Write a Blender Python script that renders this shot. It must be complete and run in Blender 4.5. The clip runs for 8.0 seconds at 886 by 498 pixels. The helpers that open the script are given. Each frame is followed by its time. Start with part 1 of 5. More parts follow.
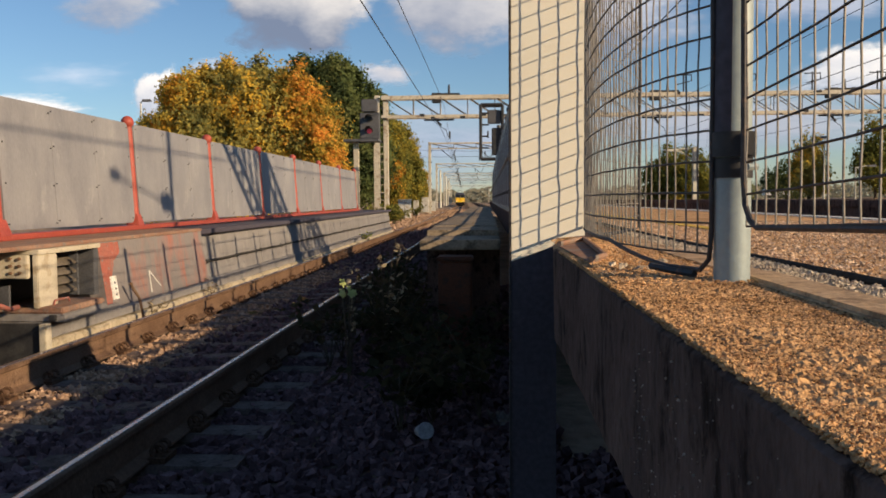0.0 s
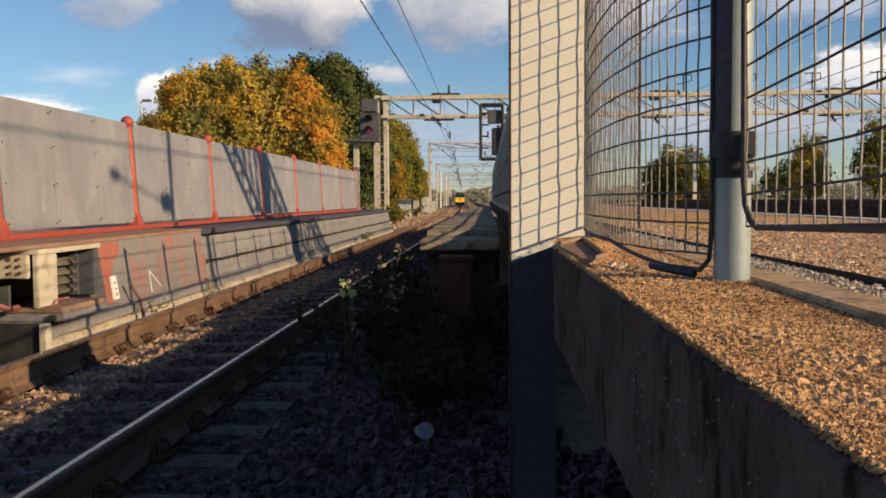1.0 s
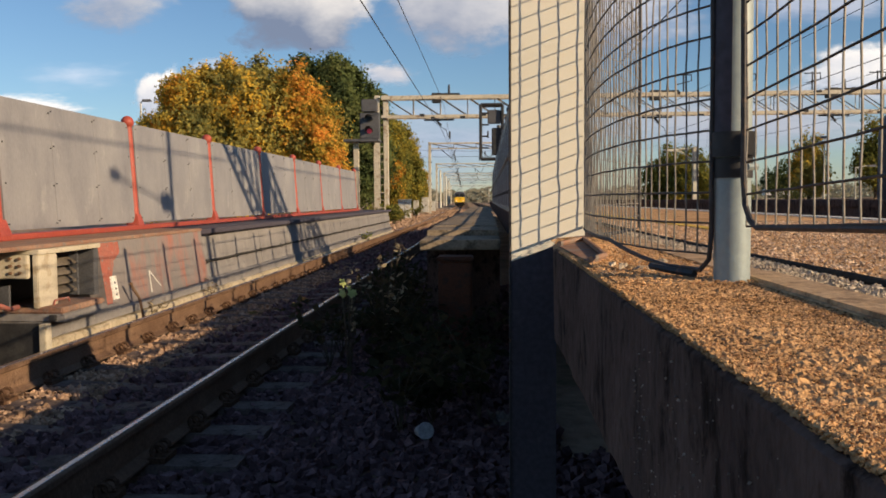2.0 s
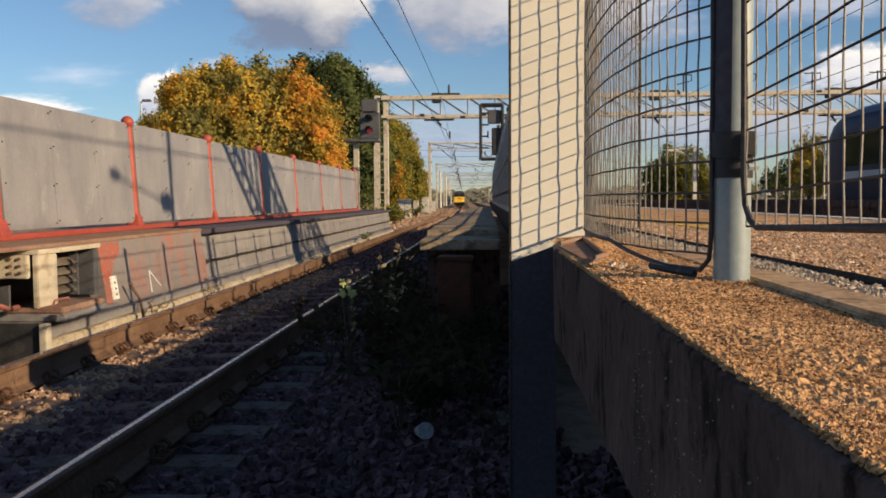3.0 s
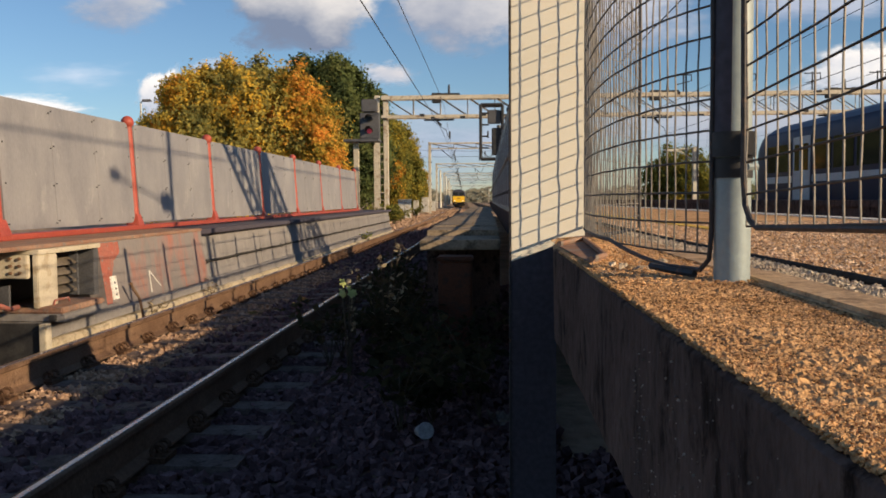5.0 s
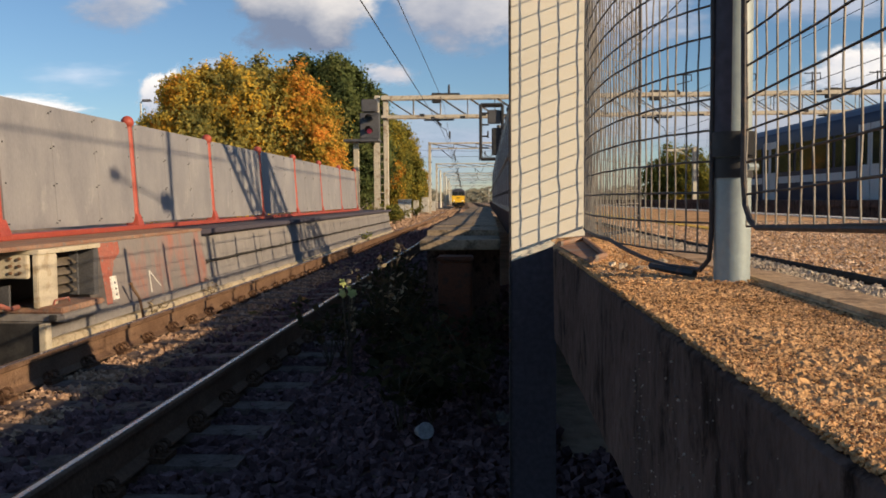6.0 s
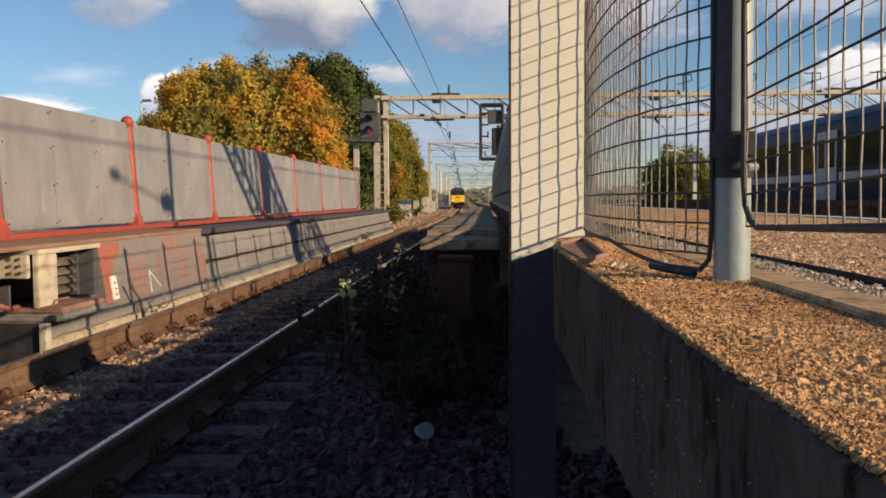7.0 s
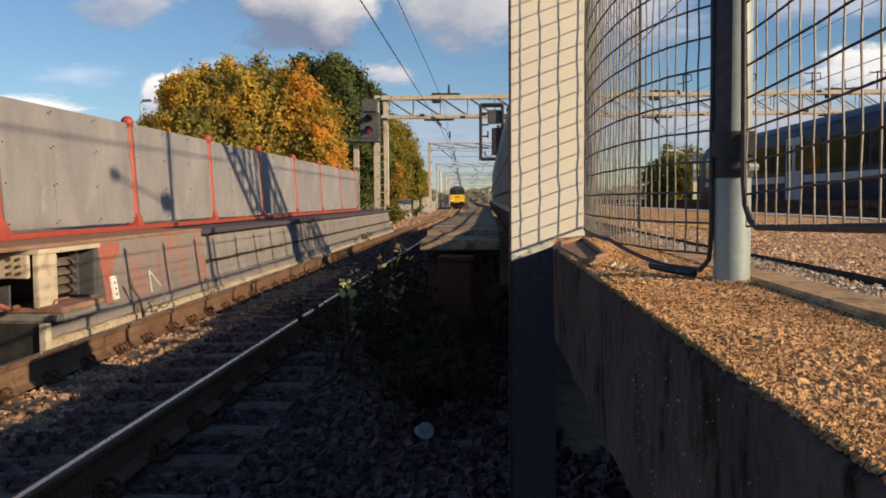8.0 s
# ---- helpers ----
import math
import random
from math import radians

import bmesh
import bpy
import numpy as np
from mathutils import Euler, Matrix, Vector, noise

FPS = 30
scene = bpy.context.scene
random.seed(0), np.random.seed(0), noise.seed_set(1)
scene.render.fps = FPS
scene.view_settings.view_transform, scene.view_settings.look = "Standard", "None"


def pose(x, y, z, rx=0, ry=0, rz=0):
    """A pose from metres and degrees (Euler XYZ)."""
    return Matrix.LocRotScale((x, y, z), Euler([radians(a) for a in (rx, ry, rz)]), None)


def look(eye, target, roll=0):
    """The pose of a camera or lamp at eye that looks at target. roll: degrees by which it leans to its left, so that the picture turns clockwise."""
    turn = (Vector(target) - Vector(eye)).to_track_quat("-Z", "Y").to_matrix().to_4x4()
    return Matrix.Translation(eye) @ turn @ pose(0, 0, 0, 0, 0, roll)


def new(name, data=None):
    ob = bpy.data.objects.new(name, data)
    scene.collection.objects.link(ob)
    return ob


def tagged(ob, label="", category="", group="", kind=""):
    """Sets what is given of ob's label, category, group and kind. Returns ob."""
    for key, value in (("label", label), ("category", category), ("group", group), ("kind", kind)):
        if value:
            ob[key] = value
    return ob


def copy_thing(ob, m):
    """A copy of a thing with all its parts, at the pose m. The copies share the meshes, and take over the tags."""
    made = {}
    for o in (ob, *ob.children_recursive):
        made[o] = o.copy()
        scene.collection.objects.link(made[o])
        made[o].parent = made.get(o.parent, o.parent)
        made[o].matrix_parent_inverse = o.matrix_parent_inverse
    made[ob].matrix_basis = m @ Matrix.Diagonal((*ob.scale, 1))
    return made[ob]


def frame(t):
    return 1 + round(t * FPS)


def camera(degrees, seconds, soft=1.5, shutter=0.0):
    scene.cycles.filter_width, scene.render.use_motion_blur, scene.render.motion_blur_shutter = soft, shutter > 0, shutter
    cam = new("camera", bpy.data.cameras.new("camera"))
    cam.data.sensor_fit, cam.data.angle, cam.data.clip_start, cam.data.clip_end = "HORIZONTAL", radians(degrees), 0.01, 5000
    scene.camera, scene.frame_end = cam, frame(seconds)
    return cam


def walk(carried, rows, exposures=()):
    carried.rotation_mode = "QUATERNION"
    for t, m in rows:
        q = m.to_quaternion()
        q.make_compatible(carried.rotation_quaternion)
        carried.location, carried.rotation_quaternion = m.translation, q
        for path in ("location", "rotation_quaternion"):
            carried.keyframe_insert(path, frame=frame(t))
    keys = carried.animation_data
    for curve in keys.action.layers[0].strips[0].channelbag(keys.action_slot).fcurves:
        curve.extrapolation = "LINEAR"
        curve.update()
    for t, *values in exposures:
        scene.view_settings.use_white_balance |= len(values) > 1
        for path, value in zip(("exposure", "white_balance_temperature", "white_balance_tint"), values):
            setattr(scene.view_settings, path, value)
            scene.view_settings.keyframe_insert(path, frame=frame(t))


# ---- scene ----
from collections import defaultdict

cam = camera(55.2, 8.0, soft=1.75)
EYE = (0.0, 0.0, 1.10)
AIM = (-0.05173, 0.99698, 1.10 - 0.05791)
walk(cam, [(0.0, look(EYE, AIM, -0.4)), (8.0, look(EYE, AIM, -0.4))])

# ---- light ----
SUN_TO = Vector((0.853, -0.416, 0.327)).normalized()
world = bpy.data.worlds.new("sky")
scene.world = world
world.use_nodes = True
wn = world.node_tree.nodes
wl = world.node_tree.links
sky = wn.new("ShaderNodeTexSky")
sky.sky_type = "NISHITA"
sky.sun_disc = False
sky.sun_elevation = math.asin(SUN_TO.z)
sky.sun_rotation = math.atan2(SUN_TO.x, SUN_TO.y)
sky.air_density, sky.dust_density, sky.ozone_density = 1.0, 0.25, 4.2
wl.new(sky.outputs["Color"], wn["Background"].inputs["Color"])
wn["Background"].inputs["Strength"].default_value = 0.088
sun_data = bpy.data.lights.new("sun", "SUN")
sun_data.energy, sun_data.angle, sun_data.color = 4.8, radians(0.55), (1.0, 0.76, 0.49)
sun = new("sun", sun_data)
sun.matrix_world = look(SUN_TO * 60, (0, 0, 0))
scene.view_settings.exposure = 0.37


# ---- materials ----
def mat(name, c1, c2, scale=4.0, rough=0.8, bump=0.3, metal=0.0, grain=60.0, depth=0.004, c3=None, spots=0.35, vary=0.0, island=0.0, stretch=(1, 1, 1), spec=None, gamp=0.22, lo=0.35, hi=0.66):
    """Two-scale noise paint: broad stains from c1 to c2, fine grain, spots of c3."""
    m = bpy.data.materials.new(name)
    m.use_nodes = True
    n, l = m.node_tree.nodes, m.node_tree.links
    b = n["Principled BSDF"]
    co = n.new("ShaderNodeTexCoord")
    mp = n.new("ShaderNodeMapping")
    mp.inputs["Scale"].default_value = stretch
    l.new(co.outputs["Object"], mp.inputs["Vector"])
    big = n.new("ShaderNodeTexNoise")
    big.inputs["Scale"].default_value, big.inputs["Detail"].default_value, big.inputs["Roughness"].default_value = scale, 6, 0.65
    fine = n.new("ShaderNodeTexNoise")
    fine.inputs["Scale"].default_value, fine.inputs["Detail"].default_value = grain, 4
    for t in (big, fine):
        l.new(mp.outputs["Vector"], t.inputs["Vector"])
    r1 = n.new("ShaderNodeValToRGB")
    r1.color_ramp.elements[0].position, r1.color_ramp.elements[1].position = lo, hi
    r1.color_ramp.elements[0].color, r1.color_ramp.elements[1].color = (*c1, 1), (*c2, 1)
    l.new(big.outputs["Fac"], r1.inputs["Fac"])
    colour = r1.outputs["Color"]
    if c3:
        sp = n.new("ShaderNodeTexNoise")
        sp.inputs["Scale"].default_value, sp.inputs["Detail"].default_value, sp.inputs["Roughness"].default_value = scale * 2.7, 8, 0.7
        l.new(mp.outputs["Vector"], sp.inputs["Vector"])
        r2 = n.new("ShaderNodeValToRGB")
        r2.color_ramp.elements[0].position, r2.color_ramp.elements[1].position = 0.62 - spots * 0.3, 0.72 - spots * 0.3
        l.new(sp.outputs["Fac"], r2.inputs["Fac"])
        mx = n.new("ShaderNodeMixRGB")
        mx.inputs["Color2"].default_value = (*c3, 1)
        l.new(r2.outputs["Color"], mx.inputs["Fac"])
        l.new(colour, mx.inputs["Color1"])
        colour = mx.outputs["Color"]
    gr = n.new("ShaderNodeMapRange")
    gr.inputs["From Min"].default_value, gr.inputs["From Max"].default_value = 0.3, 0.7
    gr.inputs["To Min"].default_value, gr.inputs["To Max"].default_value = 1 - gamp, 1 + gamp
    l.new(fine.outputs["Fac"], gr.inputs["Value"])
    mul = n.new("ShaderNodeMixRGB")
    mul.blend_type, mul.inputs["Fac"].default_value = "MULTIPLY", 1.0
    l.new(colour, mul.inputs["Color1"])
    l.new(gr.outputs["Result"], mul.inputs["Color2"])
    colour = mul.outputs["Color"]
    for amount, node, socket in ((vary, "ShaderNodeObjectInfo", "Random"), (island, "ShaderNodeNewGeometry", "Random Per Island")):
        if amount:
            rnd = n.new(node)
            vr = n.new("ShaderNodeMapRange")
            vr.inputs["To Min"].default_value, vr.inputs["To Max"].default_value = 1 - amount, 1 + amount
            l.new(rnd.outputs[socket], vr.inputs["Value"])
            m2 = n.new("ShaderNodeMixRGB")
            m2.blend_type, m2.inputs["Fac"].default_value = "MULTIPLY", 1.0
            l.new(colour, m2.inputs["Color1"])
            l.new(vr.outputs["Result"], m2.inputs["Color2"])
            colour = m2.outputs["Color"]
    l.new(colour, b.inputs["Base Color"])
    rr = n.new("ShaderNodeMapRange")
    rr.inputs["To Min"].default_value, rr.inputs["To Max"].default_value = max(rough - 0.12, 0.05), min(rough + 0.12, 1)
    l.new(big.outputs["Fac"], rr.inputs["Value"])
    l.new(rr.outputs["Result"], b.inputs["Roughness"])
    b.inputs["Metallic"].default_value = metal
    b.inputs["Specular IOR Level"].default_value = spec if spec is not None else 0.06 if rough > 0.7 else 0.35
    if bump:
        bp = n.new("ShaderNodeBump")
        bp.inputs["Strength"].default_value, bp.inputs["Distance"].default_value = bump, depth
        l.new(fine.outputs["Fac"], bp.inputs["Height"])
        l.new(bp.outputs["Normal"], b.inputs["Normal"])
    return m


def leaf_mat(name, stops, scale=0.35):
    """Leaves: colour by a broad noise through the crown and by leaf; some light comes through."""
    m = bpy.data.materials.new(name)
    m.use_nodes = True
    n, l = m.node_tree.nodes, m.node_tree.links
    out = n["Material Output"]
    n.remove(n["Principled BSDF"])
    co = n.new("ShaderNodeTexCoord")
    no = n.new("ShaderNodeTexNoise")
    no.inputs["Scale"].default_value, no.inputs["Detail"].default_value = scale, 3
    l.new(co.outputs["Object"], no.inputs["Vector"])
    geo = n.new("ShaderNodeNewGeometry")
    ad = n.new("ShaderNodeMath")
    ad.operation = "MULTIPLY_ADD"
    ad.inputs[1].default_value, ad.inputs[2].default_value = 0.26, -0.13
    l.new(geo.outputs["Random Per Island"], ad.inputs[0])
    sm = n.new("ShaderNodeMath")
    l.new(ad.outputs[0], sm.inputs[0])
    l.new(no.outputs["Fac"], sm.inputs[1])
    rp = n.new("ShaderNodeValToRGB")
    els = rp.color_ramp.elements
    for i, (p, c) in enumerate(stops):
        e = els[i] if i < 2 else els.new(p)
        e.position, e.color = p, (*c, 1)
    l.new(sm.outputs[0], rp.inputs["Fac"])
    di, tr, mx = n.new("ShaderNodeBsdfDiffuse"), n.new("ShaderNodeBsdfTranslucent"), n.new("ShaderNodeMixShader")
    mx.inputs["Fac"].default_value = 0.42
    for s in (di, tr):
        l.new(rp.outputs["Color"], s.inputs["Color"])
    l.new(di.outputs[0], mx.inputs[1])
    l.new(tr.outputs[0], mx.inputs[2])
    l.new(mx.outputs[0], out.inputs["Surface"])
    return m


def plain(name, colour, rough=0.5, metal=0.0, emit=None, power=0.0):
    m = bpy.data.materials.new(name)
    m.use_nodes = True
    b = m.node_tree.nodes["Principled BSDF"]
    b.inputs["Base Color"].default_value = (*colour, 1)
    b.inputs["Roughness"].default_value, b.inputs["Metallic"].default_value = rough, metal
    if emit:
        b.inputs["Emission Color"].default_value, b.inputs["Emission Strength"].default_value = (*emit, 1), power
    return m


M_BALLAST = mat("ballast_bed", (0.11, 0.075, 0.052), (0.17, 0.12, 0.085), 3, 0.95, 1.0, grain=38, depth=0.03, c3=(0.06, 0.045, 0.035))
# Ballast in shade: the platform's shade is put into this darker, cooler colour.
M_STONESHADE = mat("shaded_ballast_stone", (0.084, 0.050, 0.051), (0.168, 0.105, 0.105), 6, 0.92, 0.6, grain=90, island=0.45)
# Ballast in sun: brown with dust, and lightened where sunlight falls.
M_STONELIT = mat("lit_dusty_brown_stone", (0.26, 0.165, 0.105), (0.44, 0.295, 0.195), 6, 0.92, 0.6, grain=90, island=0.4)
M_EARTH = mat("earth", (0.27, 0.185, 0.12), (0.4, 0.28, 0.185), 0.3, 0.95, 0.8, grain=8, depth=0.05, c3=(0.16, 0.13, 0.07))
M_RAILSIDE = mat("rail_rust", (0.13, 0.078, 0.05), (0.19, 0.12, 0.078), 3, 0.85, 0.4, grain=60)
M_RAILTOP = mat("rail_polished", (0.50, 0.46, 0.43), (0.62, 0.58, 0.55), 5, 0.26, 0.05, metal=0.9, grain=80)
M_SLEEPER = mat("sleeper_concrete", (0.11, 0.08, 0.066), (0.18, 0.138, 0.115), 5, 0.92, 0.5, grain=50, vary=0.2, c3=(0.07, 0.05, 0.04))
M_CLIP = mat("clip_rust", (0.07, 0.04, 0.025), (0.13, 0.075, 0.045), 30, 0.8, 0.3)
M_TARMAC = mat("platform_tarmac", (0.46, 0.255, 0.115), (0.66, 0.405, 0.205), 2.2, 0.95, 1.0, grain=75, depth=0.012, c3=(0.24, 0.13, 0.068), spots=0.25)
M_COPING = mat("coping_concrete", (0.47, 0.3, 0.165), (0.62, 0.42, 0.25), 5, 0.92, 0.6, grain=80, depth=0.006, c3=(0.28, 0.18, 0.105))
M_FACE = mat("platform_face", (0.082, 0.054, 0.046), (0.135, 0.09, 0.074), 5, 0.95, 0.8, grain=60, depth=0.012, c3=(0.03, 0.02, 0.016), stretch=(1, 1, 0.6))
M_GRIT = mat("grit", (0.45, 0.35, 0.25), (0.60, 0.49, 0.36), 12, 0.95, 1.0, grain=90, depth=0.012, island=0.3)
M_RUBBER = mat("black_rubber", (0.03, 0.028, 0.026), (0.055, 0.05, 0.045), 10, 0.75, 0.3)
M_CRUMB = mat("tarmac_crumb", (0.45, 0.25, 0.115), (0.72, 0.44, 0.22), 9, 0.92, 0.3, island=0.4)
# Dark brown that paints the shade of crevices between the crumbs.
M_CREVICE = mat("crevice_shade", (0.19, 0.105, 0.05), (0.32, 0.19, 0.10), 9, 0.92, 0.3, island=0.5)
M_SPECK = mat("aggregate_speck", (0.20, 0.15, 0.12), (0.42, 0.34, 0.27), 9, 0.92, 0.3, island=0.5)
M_PEBBLE = mat("platform_pebble", (0.42, 0.285, 0.185), (0.64, 0.47, 0.335), 9, 0.92, 0.3, island=0.45)
M_YELLOW = mat("yellow_line", (0.62, 0.40, 0.06), (0.72, 0.48, 0.10), 6, 0.8, 0.4, c3=(0.32, 0.22, 0.10))
M_WHITE = mat("white_line", (0.66, 0.64, 0.58), (0.76, 0.74, 0.68), 6, 0.8, 0.4, c3=(0.4, 0.36, 0.3))
M_GREYPAINT = mat("grey_screen_paint", (0.19, 0.185, 0.195), (0.27, 0.262, 0.262), 1.6, 0.62, 0.15, grain=45, c3=(0.31, 0.3, 0.29), spots=0.1, vary=0.06, stretch=(1, 1, 0.45), gamp=0.07)
M_RED = mat("red_post_paint", (0.31, 0.055, 0.036), (0.4, 0.082, 0.052), 4, 0.5, 0.2, c3=(0.29, 0.1, 0.07), spots=0.15)
M_WALLGREY = mat("wall_grey_paint", (0.2, 0.188, 0.182), (0.255, 0.24, 0.23), 2.2, 0.8, 0.4, grain=50, c3=(0.29, 0.27, 0.25), spots=0.15, stretch=(1, 1, 0.6), gamp=0.08)
M_WALLRED = mat("wall_red_grey_paint", (0.33, 0.135, 0.1), (0.215, 0.192, 0.182), 1.5, 0.8, 0.4, grain=50, c3=(0.195, 0.18, 0.172), spots=0.3, stretch=(1, 1, 0.3), lo=0.34, hi=0.51, gamp=0.08)
M_DUST = mat("dusty_red_brown", (0.24, 0.13, 0.09), (0.32, 0.21, 0.15), 3, 0.9, 0.5, grain=50, c3=(0.20, 0.17, 0.15), spots=0.3)
M_FADEDRED = mat("faded_red_paint", (0.36, 0.11, 0.08), (0.27, 0.13, 0.10), 5, 0.75, 0.3, c3=(0.22, 0.19, 0.18), spots=0.2)
M_FOOTING = mat("footing_concrete", (0.42, 0.35, 0.24), (0.54, 0.46, 0.33), 3, 0.92, 0.7, grain=40, depth=0.01, c3=(0.3, 0.24, 0.16), gamp=0.14)
M_CREAM = mat("cream_board", (0.76, 0.72, 0.6), (0.82, 0.78, 0.66), 2.0, 0.8, 0.08, grain=300, depth=0.001, c3=(0.8, 0.7, 0.5), spots=0.05, gamp=0.05)
M_CREAMFRAME = mat("cream_steel", (0.46, 0.41, 0.31), (0.55, 0.49, 0.38), 3, 0.75, 0.3, c3=(0.4, 0.33, 0.23), gamp=0.1)
M_GALV = mat("galvanised_post", (0.27, 0.32, 0.325), (0.33, 0.385, 0.385), 9, 0.5, 0.15, metal=0.15, grain=90, c3=(0.37, 0.42, 0.41), spots=0.1, gamp=0.06)
M_WIRE = mat("mesh_wire", (0.05, 0.042, 0.036), (0.10, 0.085, 0.072), 20, 0.6, 0.2, metal=0.3, c3=(0.09, 0.055, 0.035))
M_WIREPALE = mat("galvanised_wire", (0.13, 0.12, 0.108), (0.245, 0.225, 0.195), 25, 0.55, 0.2, metal=0.2, c3=(0.16, 0.10, 0.06), spots=0.15)
M_FENCE = mat("dull_fence_steel", (0.10, 0.105, 0.115), (0.19, 0.195, 0.205), 6, 0.5, 0.2, metal=0.2, c3=(0.09, 0.06, 0.045), spots=0.2)
M_BAR = mat("frame_bar_black", (0.03, 0.028, 0.03), (0.055, 0.05, 0.05), 20, 0.6, 0.2, c3=(0.12, 0.07, 0.045), spots=0.2)
M_LOUVRE = mat("dull_beige_steel", (0.11, 0.09, 0.07), (0.16, 0.135, 0.105), 4, 0.8, 0.2)
M_GANTRY = mat("gantry_cream_steel", (0.46, 0.41, 0.32), (0.60, 0.54, 0.43), 1.0, 0.7, 0.2, c3=(0.28, 0.19, 0.12), spots=0.25)
M_DARK = mat("dark_fitting", (0.02, 0.02, 0.022), (0.045, 0.045, 0.045), 8, 0.6, 0.1)
M_MAST = mat("mast_concrete", (0.52, 0.48, 0.38), (0.64, 0.59, 0.48), 1.0, 0.85, 0.3)
M_BARK = mat("bark", (0.07, 0.05, 0.035), (0.13, 0.10, 0.07), 4, 0.95, 0.9, depth=0.03, grain=20)
M_BOX = mat("signal_grey", (0.075, 0.075, 0.08), (0.11, 0.11, 0.115), 3, 0.6, 0.1)
M_CABINET = mat("cabinet_grey_white", (0.50, 0.48, 0.43), (0.62, 0.60, 0.54), 2, 0.7, 0.2, c3=(0.35, 0.3, 0.22))
M_TIMBER = mat("weathered_board", (0.24, 0.19, 0.13), (0.36, 0.285, 0.2), 3, 0.9, 0.6, grain=40, c3=(0.14, 0.11, 0.075))
M_ORANGE = mat("faded_orange_box", (0.085, 0.028, 0.012), (0.12, 0.042, 0.018), 3, 0.7, 0.2, c3=(0.06, 0.03, 0.02))
M_CUP = mat("white_paper", (0.36, 0.36, 0.37), (0.43, 0.43, 0.43), 8, 0.6, 0.05)
M_SCRAP = mat("dirty_paper", (0.12, 0.10, 0.085), (0.24, 0.205, 0.175), 14, 0.9, 0.3)
M_NAVY = mat("train_navy_paint", (0.01, 0.012, 0.035), (0.014, 0.018, 0.05), 1, 0.45, 0.02, spec=0.12)
M_TRAINROOF = mat("train_roof", (0.05, 0.055, 0.09), (0.075, 0.082, 0.125), 1, 0.45, 0.05, spec=0.3)
M_TRAINGREY = mat("train_pale_paint", (0.38, 0.38, 0.4), (0.44, 0.44, 0.46), 1, 0.4, 0.03)
M_UNDER = mat("underframe", (0.02, 0.018, 0.016), (0.045, 0.04, 0.035), 2, 0.8, 0.3)
M_TYELLOW = mat("loco_yellow", (0.80, 0.46, 0.02), (0.86, 0.53, 0.04), 1, 0.45, 0.03)
M_LOCO = mat("loco_dark_paint", (0.03, 0.03, 0.04), (0.05, 0.05, 0.065), 1, 0.5, 0.05)
# Slate dark put in where shade falls: coping, board foot, post side.
M_SHADESLATE = mat("slate_shade", (0.06, 0.052, 0.066), (0.078, 0.068, 0.084), 3, 0.7, 0.1, c3=(0.09, 0.08, 0.09), spots=0.1)
M_GLASS = plain("dark_window_glass", (0.012, 0.014, 0.018), 0.06)
M_REDLENS = plain("red_signal_lens", (0.20, 0.01, 0.03), 0.2, 0.0, (1.0, 0.03, 0.08), 0.10)
M_LAMP = plain("headlamp", (0.9, 0.85, 0.7), 0.3, 0.0, (1.0, 0.9, 0.7), 0.5)
M_WHITECAR = plain("white_car_paint", (0.75, 0.75, 0.75), 0.25)
M_LEAF_AUTUMN = leaf_mat("autumn_leaves", [(0.36, (0.25, 0.24, 0.08)), (0.49, (0.40, 0.33, 0.09)), (0.58, (0.56, 0.40, 0.07)), (0.66, (0.80, 0.50, 0.07)), (0.76, (0.78, 0.34, 0.045))], 0.55)
M_LEAF_ORANGE = leaf_mat("orange_leaves", [(0.34, (0.20, 0.19, 0.045)), (0.46, (0.40, 0.28, 0.05)), (0.57, (0.68, 0.37, 0.07)), (0.72, (0.72, 0.28, 0.055))], 0.7)
# Distance haze is put into this paler, greyer leaf colour.
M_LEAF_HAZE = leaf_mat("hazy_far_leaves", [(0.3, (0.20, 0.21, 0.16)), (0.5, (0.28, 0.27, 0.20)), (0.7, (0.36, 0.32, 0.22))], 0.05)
M_LEAF_GREEN = leaf_mat("dark_green_leaves", [(0.3, (0.075, 0.10, 0.04)), (0.5, (0.12, 0.15, 0.055)), (0.7, (0.19, 0.205, 0.075))], 0.4)
M_LEAF_OLIVE = leaf_mat("olive_leaves", [(0.3, (0.12, 0.13, 0.035)), (0.5, (0.22, 0.21, 0.05)), (0.68, (0.40, 0.30, 0.05))], 0.35)
M_LEAF_WEED = leaf_mat("weed_leaves", [(0.3, (0.12, 0.15, 0.03)), (0.5, (0.26, 0.29, 0.07)), (0.7, (0.48, 0.44, 0.14))], 3)
M_LEAF_STRAW = leaf_mat("straw_leaves", [(0.3, (0.22, 0.17, 0.10)), (0.5, (0.42, 0.34, 0.21)), (0.7, (0.55, 0.46, 0.30))], 3)
M_LEAF_LIME = leaf_mat("yellow_green_leaves", [(0.3, (0.36, 0.42, 0.15)), (0.5, (0.48, 0.54, 0.22)), (0.7, (0.60, 0.62, 0.32))], 6)
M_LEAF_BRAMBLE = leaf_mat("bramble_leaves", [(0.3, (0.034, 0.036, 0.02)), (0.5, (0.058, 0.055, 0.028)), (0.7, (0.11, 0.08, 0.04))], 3)


